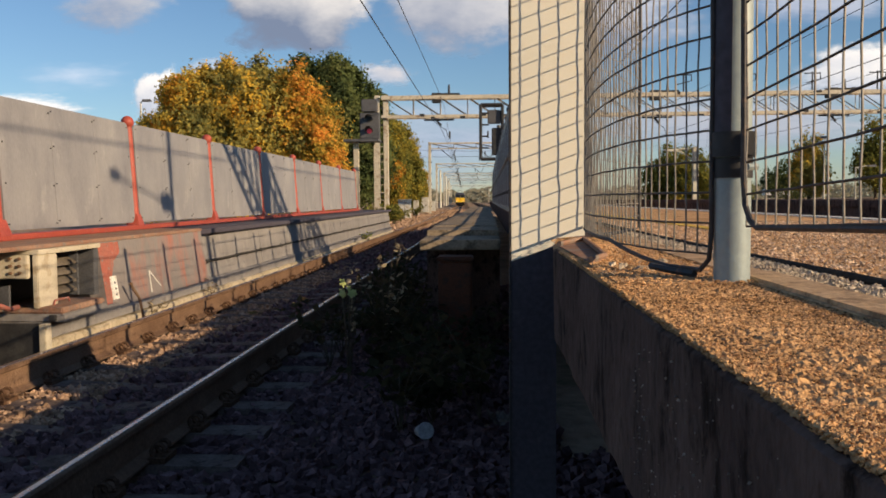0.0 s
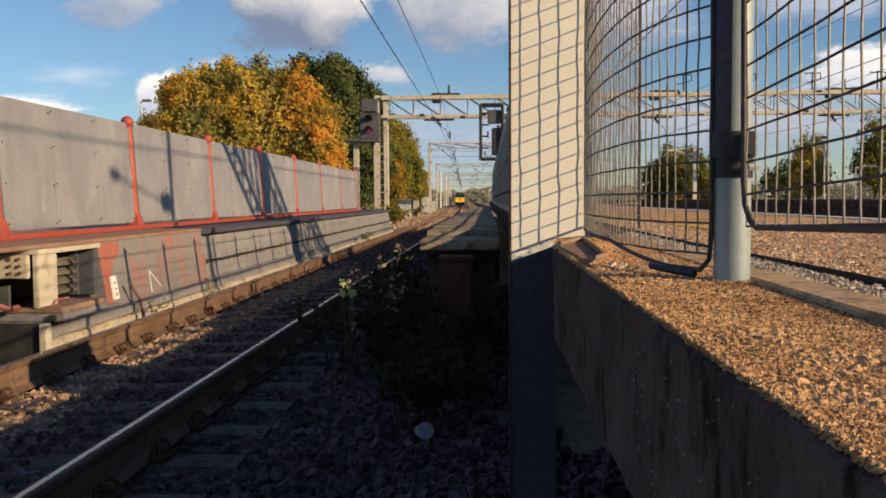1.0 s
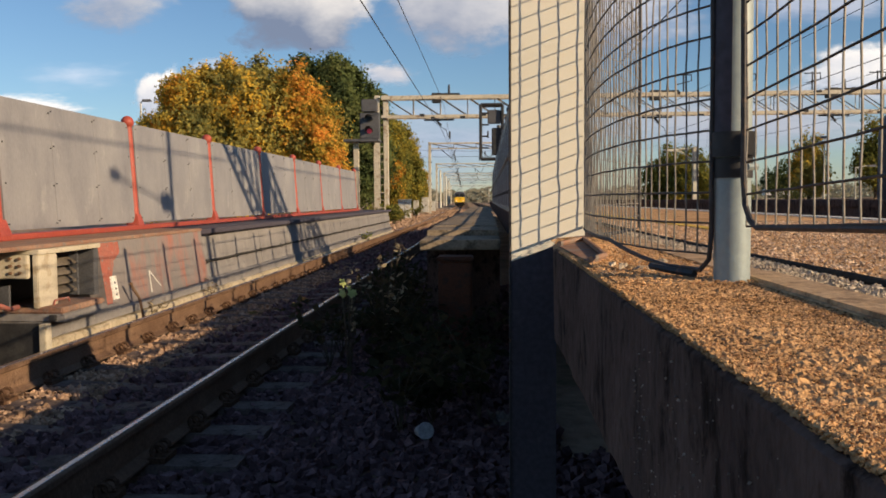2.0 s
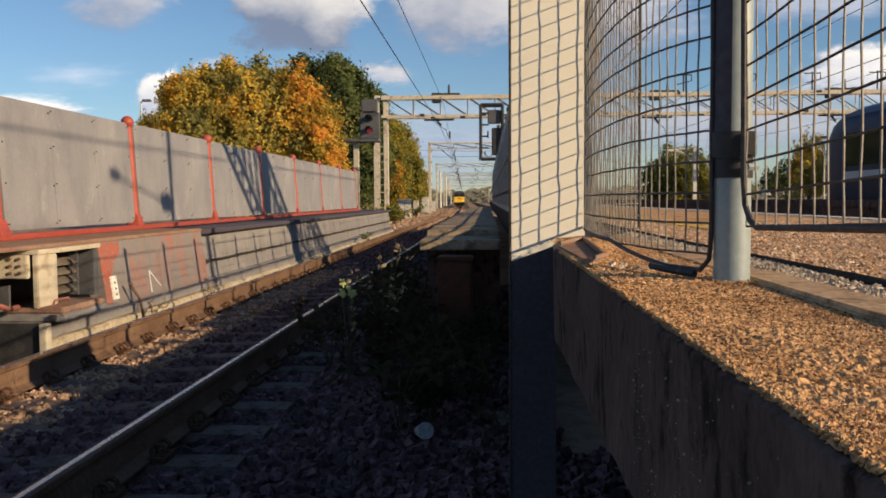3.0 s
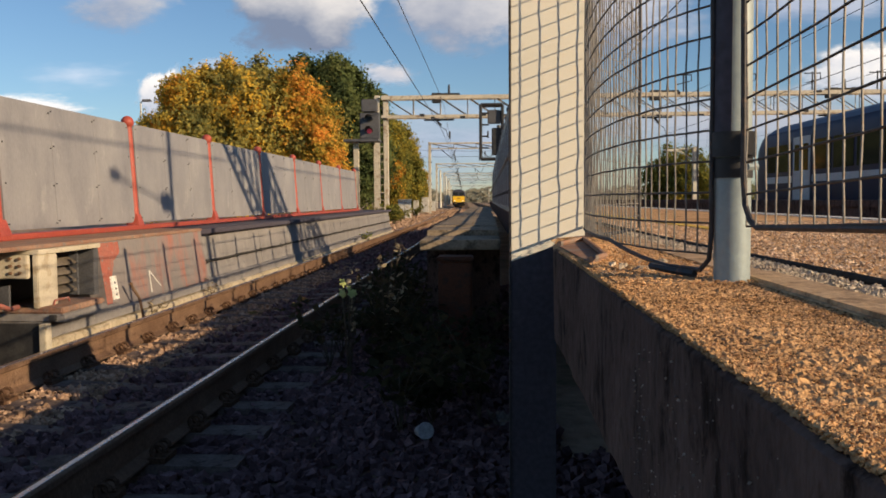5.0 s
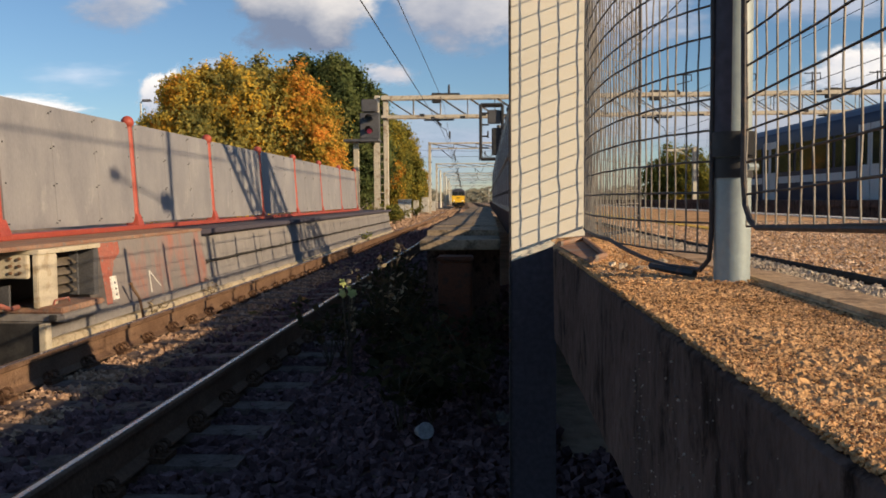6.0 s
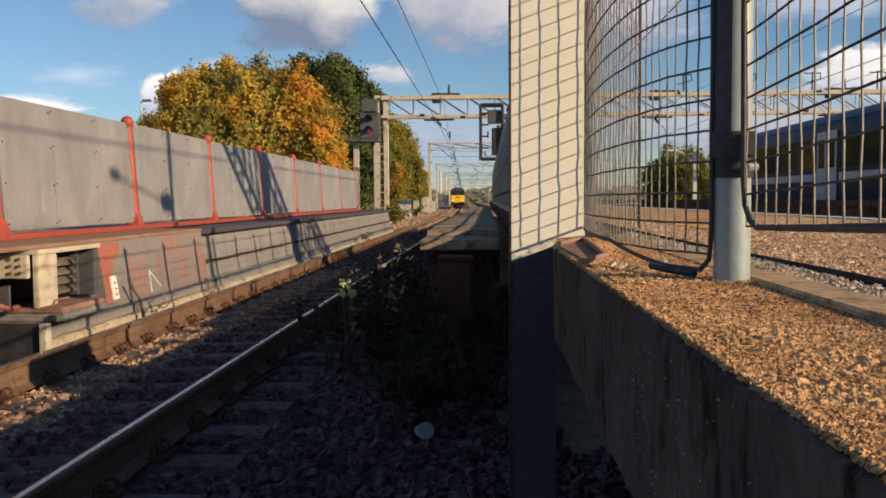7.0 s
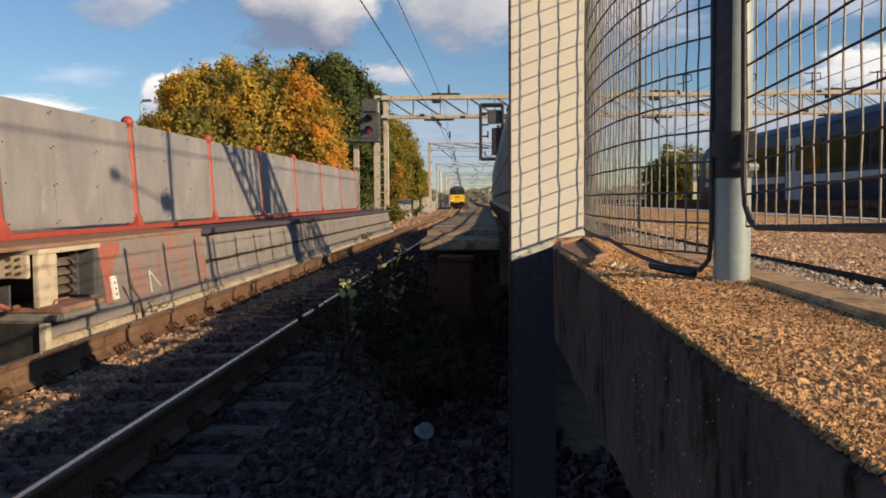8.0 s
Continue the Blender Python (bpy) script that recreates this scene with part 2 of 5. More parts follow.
# ---- mesh tools ----
class Soup:
    """Vertices and faces gathered for one mesh."""

    def __init__(self):
        self.v, self.f = [], []

    def add(self, verts, faces):
        k = len(self.v)
        self.v.extend(verts)
        self.f.extend([tuple(i + k for i in q) for q in faces])
        return self

    def box(self, x0, x1, y0, y1, z0, z1, bev=0.0):
        """A box; bev chamfers its twelve edges."""
        if not bev:
            return self.add([(x0, y0, z0), (x1, y0, z0), (x1, y1, z0), (x0, y1, z0), (x0, y0, z1), (x1, y0, z1), (x1, y1, z1), (x0, y1, z1)],
                            [(3, 2, 1, 0), (4, 5, 6, 7), (0, 1, 5, 4), (1, 2, 6, 5), (2, 3, 7, 6), (3, 0, 4, 7)])
        bm = bmesh.new()
        bmesh.ops.create_cube(bm, size=1)
        for v in bm.verts:
            v.co = Vector(((x0 + x1) / 2 + v.co.x * (x1 - x0), (y0 + y1) / 2 + v.co.y * (y1 - y0), (z0 + z1) / 2 + v.co.z * (z1 - z0)))
        bmesh.ops.bevel(bm, geom=bm.edges[:], offset=bev, segments=2, affect="EDGES", clamp_overlap=True)
        return self.take(bm)

    def take(self, bm):
        bm.verts.index_update()
        self.add([tuple(v.co) for v in bm.verts], [[v.index for v in f.verts] for f in bm.faces])
        bm.free()
        return self

    def tube(self, pts, r, sides=6, r2=None, caps=True):
        """A round bar along points, radius r to r2."""
        pts = [Vector(p) for p in pts]
        n = len(pts)
        r2 = r if r2 is None else r2
        rings = []
        side = None
        for i, p in enumerate(pts):
            d = (pts[min(i + 1, n - 1)] - pts[max(i - 1, 0)]).normalized()
            if side is None:
                side = d.cross(Vector((0, 0, 1)) if abs(d.z) < 0.9 else Vector((0, 1, 0))).normalized()
            else:
                side = (side - d * side.dot(d)).normalized()
            up = d.cross(side)
            rad = r + (r2 - r) * i / max(n - 1, 1)
            rings.append([tuple(p + (side * math.cos(a) + up * math.sin(a)) * rad) for a in (2 * math.pi * k / sides for k in range(sides))])
        verts = [v for ring in rings for v in ring]
        faces = [(i * sides + k, i * sides + (k + 1) % sides, (i + 1) * sides + (k + 1) % sides, (i + 1) * sides + k) for i in range(n - 1) for k in range(sides)]
        if caps:
            faces += [tuple(range(sides))[::-1], tuple((n - 1) * sides + k for k in range(sides))]
        return self.add(verts, faces)

    def loft(self, sections, closed=True, caps=True):
        """Equal rings of points joined one to the next."""
        m = len(sections[0])
        verts = [tuple(p) for s in sections for p in s]
        faces = [(i * m + k, i * m + (k + 1) % m, (i + 1) * m + (k + 1) % m, (i + 1) * m + k) for i in range(len(sections) - 1) for k in range(m if closed else m - 1)]
        if caps and closed:
            faces += [tuple(range(m))[::-1], tuple((len(sections) - 1) * m + k for k in range(m))]
        return self.add(verts, faces)

    def ball(self, c, r, seg=12):
        bm = bmesh.new()
        bmesh.ops.create_uvsphere(bm, u_segments=seg, v_segments=max(seg // 2, 4), radius=r)
        bmesh.ops.translate(bm, verts=bm.verts, vec=c)
        return self.take(bm)

    def mesh(self, name, material, smooth=False):
        me = bpy.data.meshes.new(name)
        me.from_pydata(self.v, [], self.f)
        me.materials.append(material)
        me.validate()
        bm = bmesh.new()
        bm.from_mesh(me)
        bmesh.ops.recalc_face_normals(bm, faces=bm.faces[:]) if len(bm.faces) < 20000 else None
        bm.to_mesh(me)
        bm.free()
        if smooth:
            me.polygons.foreach_set("use_smooth", [True] * len(me.polygons))
            me.set_sharp_from_angle(angle=radians(40))
        return me


def part(name, soup, material, parent=None, label="", smooth=False, kind=""):
    ob = new(name, soup.mesh(name, material, smooth))
    ob.parent = parent
    return tagged(ob, label, kind=kind)


def thing(name, label, category, at=(0, 0, 0), rz=0.0, group="", kind=""):
    ob = new(name)
    ob.matrix_basis = pose(*at, 0, 0, rz)
    return tagged(ob, label, category, group, kind)


def solid(name, soup, material, label, category, kind="", group="", smooth=False):
    return tagged(part(name, soup, material, None, smooth=smooth), label, category, group, kind)


rng = random.Random(7)


# ---- the ground and the tracks ----
def bend(y):
    """The line's drift to the west beyond the platforms."""
    return -0.026 * max(0.0, y - 52.0) - (0.0003 * (min(y, 52.0) - 35.0) ** 2 if y > 35 else 0.0)


def grade(y):
    """The line falls a little beyond the gantry."""
    return -0.0032 * min(max(0.0, y - 60.0), 180.0)


TRACKS = (-2.51, 3.95, 11.35)
ground = Soup()
ys = [-30, -10, 0, 10, 20, 35, 40, 45, 52, 60, 80, 120, 200, 240, 350, 700, 2500]
cross = [(-2500, -0.4), (-60, -0.3), (-9, -0.32), (-7, -0.30), (-0.9, -0.275), (1.0, -0.275), (2.2, -0.28), (13.0, -0.28), (13.6, 0.4), (18, 0.4), (32, 1.1), (70, 1.1), (2500, 0.6)]
for i, y in enumerate(ys):
    ground.v += [(x + (bend(y) if abs(x) < 70 else 0), y, z + grade(y)) for x, z in cross]
m = len(cross)
ground.f = [(i * m + k, i * m + k + 1, (i + 1) * m + k + 1, (i + 1) * m + k) for i in range(len(ys) - 1) for k in range(m - 1)]
solid("ground", ground, M_EARTH, "brown earth and ballast ground along the railway", "ground", "structure")

beds = Soup()
for cx in TRACKS:
    for i in range(len(ys) - 1):
        a, b = ys[i], ys[i + 1]
        if b > 700:
            continue
        w = 1.95 if cx > 0 else 2.35
        beds.loft([[(cx + bend(a) - 1.4, a, grade(a) - 0.258), (cx + bend(a) + w, a, grade(a) - 0.258), (cx + bend(a) + w + 0.3, a, grade(a) - 0.34), (cx + bend(a) - 1.7, a, grade(a) - 0.34)],
                   [(cx + bend(b) - 1.4, b, grade(b) - 0.258), (cx + bend(b) + w, b, grade(b) - 0.258), (cx + bend(b) + w + 0.3, b, grade(b) - 0.34), (cx + bend(b) - 1.7, b, grade(b) - 0.34)]])
solid("ballast_bed", beds, M_BALLAST, "dirty brown crushed stone bed under the tracks", "ballast", "structure")

RAIL = [(-0.07, -0.203), (0.07, -0.203), (0.07, -0.192), (0.012, -0.168), (0.010, -0.045), (0.035, -0.032), (0.036, -0.006), (0.030, 0.0),
        (-0.030, 0.0), (-0.036, -0.006), (-0.035, -0.032), (-0.010, -0.045), (-0.012, -0.168), (-0.07, -0.192)]
RAIL_Y = [-20, 0, 10, 20, 35, 40, 45, 52, 60, 120, 200, 240, 420]


def rails(cx, parent):
    for side in (-0.752, 0.752):
        body, head = Soup(), Soup()
        body.loft([[(cx + side + bend(y) + px, y, pz + grade(y)) for px, pz in RAIL] for y in RAIL_Y])
        head.loft([[(cx + side + bend(y) + px, y, pz + grade(y)) for px, pz in ((-0.015, -0.001), (0.015, -0.001), (0.012, 0.0025), (-0.012, 0.0025))] for y in RAIL_Y])
        r = part("rail", body, M_RAILSIDE, parent, "rust-brown steel rail")
        part("running_surface", head, M_RAILTOP, r, "worn bright rail head")


sleeper_soup = Soup()
sleeper_soup.loft([[(-1.25, -0.13, -0.30), (-1.25, 0.13, -0.30), (-1.25, 0.10, -0.172), (-1.25, -0.10, -0.172)],
                   [(-0.5, -0.13, -0.30), (-0.5, 0.13, -0.30), (-0.5, 0.10, -0.165), (-0.5, -0.10, -0.165)],
                   [(0.0, -0.12, -0.30), (0.0, 0.12, -0.30), (0.0, 0.10, -0.19), (0.0, -0.10, -0.19)],
                   [(0.5, -0.13, -0.30), (0.5, 0.13, -0.30), (0.5, 0.10, -0.165), (0.5, -0.10, -0.165)],
                   [(1.25, -0.13, -0.30), (1.25, 0.13, -0.30), (1.25, 0.10, -0.172), (1.25, -0.10, -0.172)]])
clip_soup = Soup()
for s in (-0.752, 0.752):
    for d in (-1, 1):
        x = s + d * 0.085
        for yy in (-0.038, 0.038):
            clip_soup.tube([(x + 0.034 * math.cos(q), yy + 0.012 * math.sin(q), -0.112 + 0.030 * math.sin(q)) for q in [math.pi * i / 5 for i in range(10)]], 0.0125, 5)
        clip_soup.box(x - 0.04, x + 0.05, -0.085, 0.085, -0.166, -0.138)


SLEEPER_Y = []


def track(name, cx, label, near):
    tr = thing(name, label, "railway track", kind="structure")
    rails(cx, tr)
    me = sleeper_soup.mesh("sleeper", M_SLEEPER)
    ce = clip_soup.mesh("rail_clips", M_CLIP)
    rest = Soup()
    n = 0
    y = -13.23
    while y < 260:
        if y < near:
            s = new("sleeper", me)
            s.parent, s.location = tr, (cx + bend(y) + rng.uniform(-0.015, 0.015), y, rng.uniform(-0.050, -0.040))
            s.rotation_euler = (0, 0, rng.uniform(-0.012, 0.012))
            if cx < 0:
                SLEEPER_Y.append(y)
                c = new("rail_clips", ce)
                c.parent, c.location = s, (0, 0, 0)
        else:
            rest.box(cx + bend(y) - 1.25, cx + bend(y) + 1.25, y - 0.11, y + 0.11, grade(y) - 0.34, grade(y) - 0.225)
        y += 0.60 + rng.uniform(-0.012, 0.012)
    part("far_sleepers", rest, M_SLEEPER, tr, "concrete sleepers in the distance", kind="stuff")
    return tr


track("track_1", TRACKS[0], "rusty single track on concrete sleepers between two platforms", 45)
track("track_2", TRACKS[1], "rusty track beyond the mesh fence", 20)
track("track_3", TRACKS[2], "rusty track behind the far platform", 10)


# ---- the near platform ----
PZ = 0.96
EDGE = 0.19
plat = Soup()
# broken front arris, a little uneven along its length


def edge(y):
    """The worn front edge of the platform; it steps back behind the end board."""
    return EDGE + 0.003 * min(max((1.3 - y) / 0.8, 0.0), 1.0) if y < 2.46 else EDGE + 0.05


rows = []
y = -14.0
while y < 70:
    j = noise.noise(Vector((0.3, y * 9.0, 1.7))) * 0.006 + noise.noise(Vector((0.3, y * 30.0, 4.7))) * 0.004 if 0 <= y < 4 else 0.0
    e = edge(y)
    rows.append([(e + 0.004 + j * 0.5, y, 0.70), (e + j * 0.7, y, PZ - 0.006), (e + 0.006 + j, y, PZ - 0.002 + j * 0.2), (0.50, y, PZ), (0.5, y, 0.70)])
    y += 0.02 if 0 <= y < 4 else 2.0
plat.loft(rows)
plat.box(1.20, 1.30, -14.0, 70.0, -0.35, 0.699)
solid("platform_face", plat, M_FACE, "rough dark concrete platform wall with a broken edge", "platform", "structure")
# worn surface: a fine crumbly sheet near, coarse far
top = Soup()
nx, ny = 110, 420
for j in range(ny):
    for i in range(nx):
        yy = 0.35 + 1.75 * j / (ny - 1)
        x = edge(yy) + 0.003 + (0.43 - EDGE) * i / (nx - 1)
        h = 0.002 + 0.0030 * noise.noise(Vector((x * 80, yy * 60, 0))) + 0.0034 * noise.noise(Vector((x * 190, yy * 160, 3))) + 0.003 * noise.noise(Vector((x * 9, yy * 9, 5)))
        ragged = 0.004 * noise.noise(Vector((yy * 45, 1, 2))) + 0.003 * noise.noise(Vector((yy * 150, 7, 2))) if i == 0 else 0.0
        top.v.append((x + ragged, yy, PZ + h))
top.f = [(j * nx + i, j * nx + i + 1, (j + 1) * nx + i + 1, (j + 1) * nx + i) for j in range(ny - 1) for i in range(nx - 1)]
crumb = solid("worn_platform_strip", top, M_TARMAC, "crumbling brown gritty tarmac at the platform edge", "platform surface", "structure")
deck = Soup()
deck.box(0.50, 2.52, -14.0, 70.0, 0.70, PZ - 0.004)
deck.box(1.31, 2.46, -14.0, 70.0, -0.35, 0.699)
solid("platform_deck", deck, M_TARMAC, "brown pebbly tarmac platform surface", "platform surface", "structure")
cop = Soup()
cop.box(0.425, 0.505, 0.2, 1.52, PZ - 0.02, PZ + 0.012, 0.006)
cop.box(0.425, 0.50, 1.526, 3.4, PZ - 0.02, PZ + 0.010, 0.006)
cop.box(EDGE + 0.012, 0.43, 1.36, 2.6, PZ - 0.02, PZ + 0.006, 0.005)
solid("coping", cop, M_COPING, "cracked pale concrete edging slabs", "edging", "structure")
chips = Soup()
r2 = random.Random(5)


def chip(soup, x, y, z, sz, flat=0.5):
    q = Euler((r2.uniform(-0.5, 0.5), r2.uniform(-0.5, 0.5), r2.random() * 6)).to_matrix()
    pts = [q @ Vector((px * r2.uniform(0.6, 1.2), py * r2.uniform(0.4, 0.9), pz * flat)) * sz for px, py, pz in ((1, 0, 0), (-1, 0.2, 0), (0, 1, 0.1), (0.1, -1, 0), (0, 0, 0.8), (0, 0.1, -0.8))]
    soup.add([tuple(p + Vector((x, y, z))) for p in pts], [(0, 2, 4), (2, 1, 4), (1, 3, 4), (3, 0, 4), (2, 0, 5), (1, 2, 5), (3, 1, 5), (0, 3, 5)])


for _ in range(36000):
    u = r2.random()
    yy = 0.38 + 1.15 * u ** 1.7
    chip(chips, r2.uniform(edge(yy) + 0.006, 0.43), yy, PZ + 0.003, r2.uniform(0.0009, 0.0022) * (0.38 + yy) * (1.3 if r2.random() < 0.03 else 1), 0.55)
for _ in range(7000):
    chip(chips, r2.uniform(EDGE + 0.015, 0.50), 1.34 + 1.6 * r2.random(), PZ + 0.008, r2.uniform(0.002, 0.0048), 0.45)
solid("tarmac_crumbs", chips, M_CRUMB, "loose brown crumbs of broken tarmac and leaf", "crumbs", "stuff")
# Dark chips scattered to imitate shaded gaps in the surface.
pits = Soup()
for _ in range(4500):
    yy = 0.38 + 1.25 * r2.random() ** 1.6
    chip(pits, r2.uniform(edge(yy) + 0.008, 0.43), yy, PZ + 0.0035, r2.uniform(0.0012, 0.0028) * (0.4 + yy), 0.6)
solid("crevice_shade_chips", pits, M_CREVICE, "dark brown chips standing in for shaded crevices in the tarmac", "crumbs", "stuff")
rub = Soup()
for _ in range(6000):
    yy = 0.36 + 1.9 * r2.random() ** 1.4
    chip(rub, edge(yy) + r2.uniform(0.004, 0.016), yy, PZ + r2.uniform(-0.002, 0.004), r2.uniform(0.0015, 0.0038) * (0.6 + 0.7 * yy), 0.7)
solid("edge_rubble", rub, M_TARMAC, "broken gritty arris of the platform edge", "rubble", "stuff")
spk = Soup()
for _ in range(380):
    yy = 0.36 + 0.75 * r2.random()
    chip(spk, edge(yy) + r2.uniform(-0.003, 0.004), yy, PZ - 0.02 - 0.2 * r2.random() ** 0.8, r2.uniform(0.0010, 0.0028), 0.9)
solid("face_aggregate", spk, M_SPECK, "pale specks of aggregate showing in the concrete wall", "aggregate", "stuff")
lit = Soup()
for x, y in ((0.27, 1.60), (0.285, 1.585), (0.30, 1.57), (0.245, 1.66), (0.32, 1.52), (0.262, 1.63), (0.275, 1.57), (0.36, 1.75), (0.34, 1.66)):
    chip(lit, x, y, PZ + 0.012, r2.uniform(0.010, 0.018), 0.25)
solid("dry_leaf_litter", lit, M_GRIT, "pale dry leaf scraps caught under the mesh", "leaf litter", "stuff")
peb = Soup()
for _ in range(22000):
    yy = 1.2 + 4.0 * r2.random() ** 1.5
    chip(peb, r2.uniform(0.615, 2.34), yy, PZ - 0.002, r2.uniform(0.0035, 0.007) * (0.8 + 0.12 * yy), 0.5)
solid("deck_pebbles", peb, M_PEBBLE, "brown pebbles set in the worn platform tarmac", "pebbles", "stuff")
grit = Soup()
r2 = random.Random(3)
for _ in range(2600):
    x, y, s = r2.uniform(0.505, 0.59), 0.85 + 2.6 * r2.random() ** 1.2, r2.uniform(0.004, 0.010)
    q = Euler((r2.random() * 3, r2.random() * 3, r2.random() * 3)).to_matrix()
    pts = [q @ Vector(p) * s for p in ((1, 0, 0), (-1, 0.2, 0), (0, 1, 0.1), (0.1, -1, 0), (0, 0, 0.8), (0, 0.1, -0.8))]
    grit.add([tuple(p + Vector((x, y, PZ + 0.003))) for p in pts], [(0, 2, 4), (2, 1, 4), (1, 3, 4), (3, 0, 4), (2, 0, 5), (1, 2, 5), (3, 1, 5), (0, 3, 5)])
solid("loose_grit", grit, M_GRIT, "pale loose grit between coping and cable", "grit", "stuff")
hose = Soup()
hose.tube([(0.60 + 0.012 * math.sin(y * 1.7), y, PZ + 0.006) for y in [0.6 + 0.12 * i for i in range(60)]], 0.0085, 8)
solid("rubber_cable", hose, M_RUBBER, "black rubber cable lying along the platform", "cable", smooth=True)
lines = Soup()
lines.box(0.99, 1.07, 3.75, 60.0, PZ - 0.01, PZ + 0.003)
solid("yellow_safety_line", lines, M_YELLOW, "worn yellow safety line painted on the platform", "painted line", "structure")
lines = Soup()
lines.box(2.36, 2.5, -14.0, 60.0, PZ - 0.01, PZ + 0.004)
solid("white_edge_line", lines, M_WHITE, "pale white edge stripe on the platform", "painted line", "structure")
opp = Soup()
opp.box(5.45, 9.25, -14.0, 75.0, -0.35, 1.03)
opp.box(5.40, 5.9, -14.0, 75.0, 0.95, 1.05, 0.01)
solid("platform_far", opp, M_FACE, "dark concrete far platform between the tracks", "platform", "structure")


# Unseen box, added behind the end board to cast the gap of shade on the rail.
eb = thing("equipment_box", "low dark box hidden by the end board, added to shade the far rail", "box", (0.34, 4.52, PZ))
part("body", Soup().box(-0.08, 0.10, -0.45, 0.45, 0.03, 0.33, 0.012), M_BOX, eb)
part("lid", Soup().box(-0.09, 0.11, -0.46, 0.46, 0.333, 0.36, 0.008), M_BOX, eb)
for yy in (-0.40, 0.36):
    part("foot", Soup().box(-0.06, 0.08, yy, yy + 0.04, -0.004, 0.028), M_DARK, eb)


# ---- low walkway with two steps ----
wk = thing("low_walkway", "weathered concrete walkway with two steps beside the track", "walkway", kind="structure")
part("step", Soup().box(-0.60, 0.12, 7.50, 8.42, 0.655, 0.743, 0.008), M_TIMBER, wk)
part("step", Soup().box(-0.60, 0.12, 8.43, 9.60, 0.718, 0.797, 0.008), M_TIMBER, wk)
for k in range(10):
    part("slab", Soup().box(-0.60 + rng.uniform(-0.012, 0.012), 0.12, 9.62 + 2.5 * k, 12.10 + 2.5 * k, 0.73, 0.808 + rng.uniform(-0.006, 0.006), 0.008), M_TIMBER, wk)
for yy in (7.9, 9.0, 11, 13.4, 15.9, 18.4, 20.9, 23.4, 25.9, 28.4, 31, 33.5):
    part("pier", Soup().box(-0.56, 0.12, yy, yy + 0.3, -0.35, 0.654 if yy < 8.2 else 0.717 if yy < 9.5 else 0.729), M_FACE, wk)


# ---- the western platform: wall, screens ----
WX = -3.92
wall = Soup()
wall.box(-4.95, WX - 0.06, 11.27, 34.1, -0.35, 0.645)
solid("wall_west", wall, M_WALLGREY, "grey-painted platform wall in sunlight", "wall", "structure")
for k in range(7):
    y0 = 11.28 + 3.26 * k
    s = Soup().loft([[(WX - 0.058, y0, z), (x, y0, z), (x, y0 + 3.252, z), (WX - 0.058, y0 + 3.252, z)] for z, x in ((0.036, WX + 0.03), (0.60, WX - 0.05))])
    ob = part("wall_panel", s, M_WALLGREY, bpy.data.objects["wall_west"])
# The dark band of shade at the coping is put into its colour.
s = Soup()
s.box(-4.95, WX + 0.05, 11.27, 34.2, 0.65, 0.72, 0.01)
solid("coping_west", s, M_SHADESLATE, "coping with an overhang, its shadow painted slate-dark", "coping", "structure")
s = Soup()
s.loft([[(-4.2, y, -0.06), (-3.735, y, -0.06), (-3.735, y, 0.012), (-3.775, y, 0.034), (-4.2, y, 0.034)] for y in (8.42, 11.26)])
s.loft([[(-4.2, y, -0.12), (-3.845, y, -0.12), (-3.845, y, 0.012), (-3.885, y, 0.033), (-4.2, y, 0.033)] for y in (11.262, 34.15)])
solid("wall_ledge", s, M_WALLGREY, "grey painted ledge at the foot of the wall", "ledge", "structure")
s = Soup()
rf = random.Random(19)
rings = []
for k in range(110):
    y = 6.95 + 0.25 * k
    j = rf.uniform(-0.018, 0.018)
    x = (-3.70 if y < 11.3 else -3.80) + j * 0.6
    z = -0.075 if y < 11.3 else -0.115
    rings.append([(-4.2, y, -0.40), (x + 0.01, y, -0.40), (x, y, z - 0.015 + j), (x - 0.02, y, z + j * 0.7), (-4.2, y, z)])
s.loft(rings)
solid("footing_west", s, M_FOOTING, "stained pale concrete footing along the wall", "footing", "structure")

cab = Soup().tube([(WX + 0.018, 11.3 + 0.5 * i, 0.265 + 0.004 * math.sin(i * 1.9)) for i in range(46)], 0.02, 6)
solid("wall_cable", cab, M_RUBBER, "dark cable clipped along the grey wall", "cable", smooth=True)
for k in range(16):
    solid("cable_clip", Soup().box(WX + 0.001, WX + 0.03, 11.6 + 1.42 * k, 11.66 + 1.42 * k, 0.235, 0.295, 0.004), M_DARK, "small dark clip holding the wall cable", "clip", group="cable clips")
NEAR = -3.80


def near_face(z):
    """The battered face of the near wall."""
    return -3.76 - 0.149 * (z - 0.03)


def on_face(name, outline, depth, material, parent, label=""):
    """A thin layer on the battered face, its outline in (y, z)."""
    return part(name, Soup().loft([[(near_face(z) - 0.006, y, z) for y, z in outline], [(near_face(z) + depth, y, z) for y, z in outline]]), material, parent, label)


rw = thing("wall_west_near", "red and grey flaking painted wall with an equipment recess", "wall", kind="structure")
s = Soup()
s.loft([[(-4.95, 8.14, z), (near_face(z), 8.19, z), (near_face(z), 11.25, z), (-4.95, 11.25, z)] for z in (0.034, 0.70)])
part("painted_face", s, M_WALLRED, rw)
on_face("red_border", [(8.192, 0.04), (8.30, 0.04), (8.36, 0.30), (8.50, 0.50), (8.66, 0.58), (8.66, 0.69), (8.192, 0.69)], 0.003, M_FADEDRED, rw, "faded red painted border")
on_face("red_band", [(8.665, 0.60), (9.4, 0.615), (10.2, 0.625), (11.24, 0.645), (11.24, 0.69), (8.665, 0.69)], 0.003, M_WALLRED, rw, "faded red painted band")
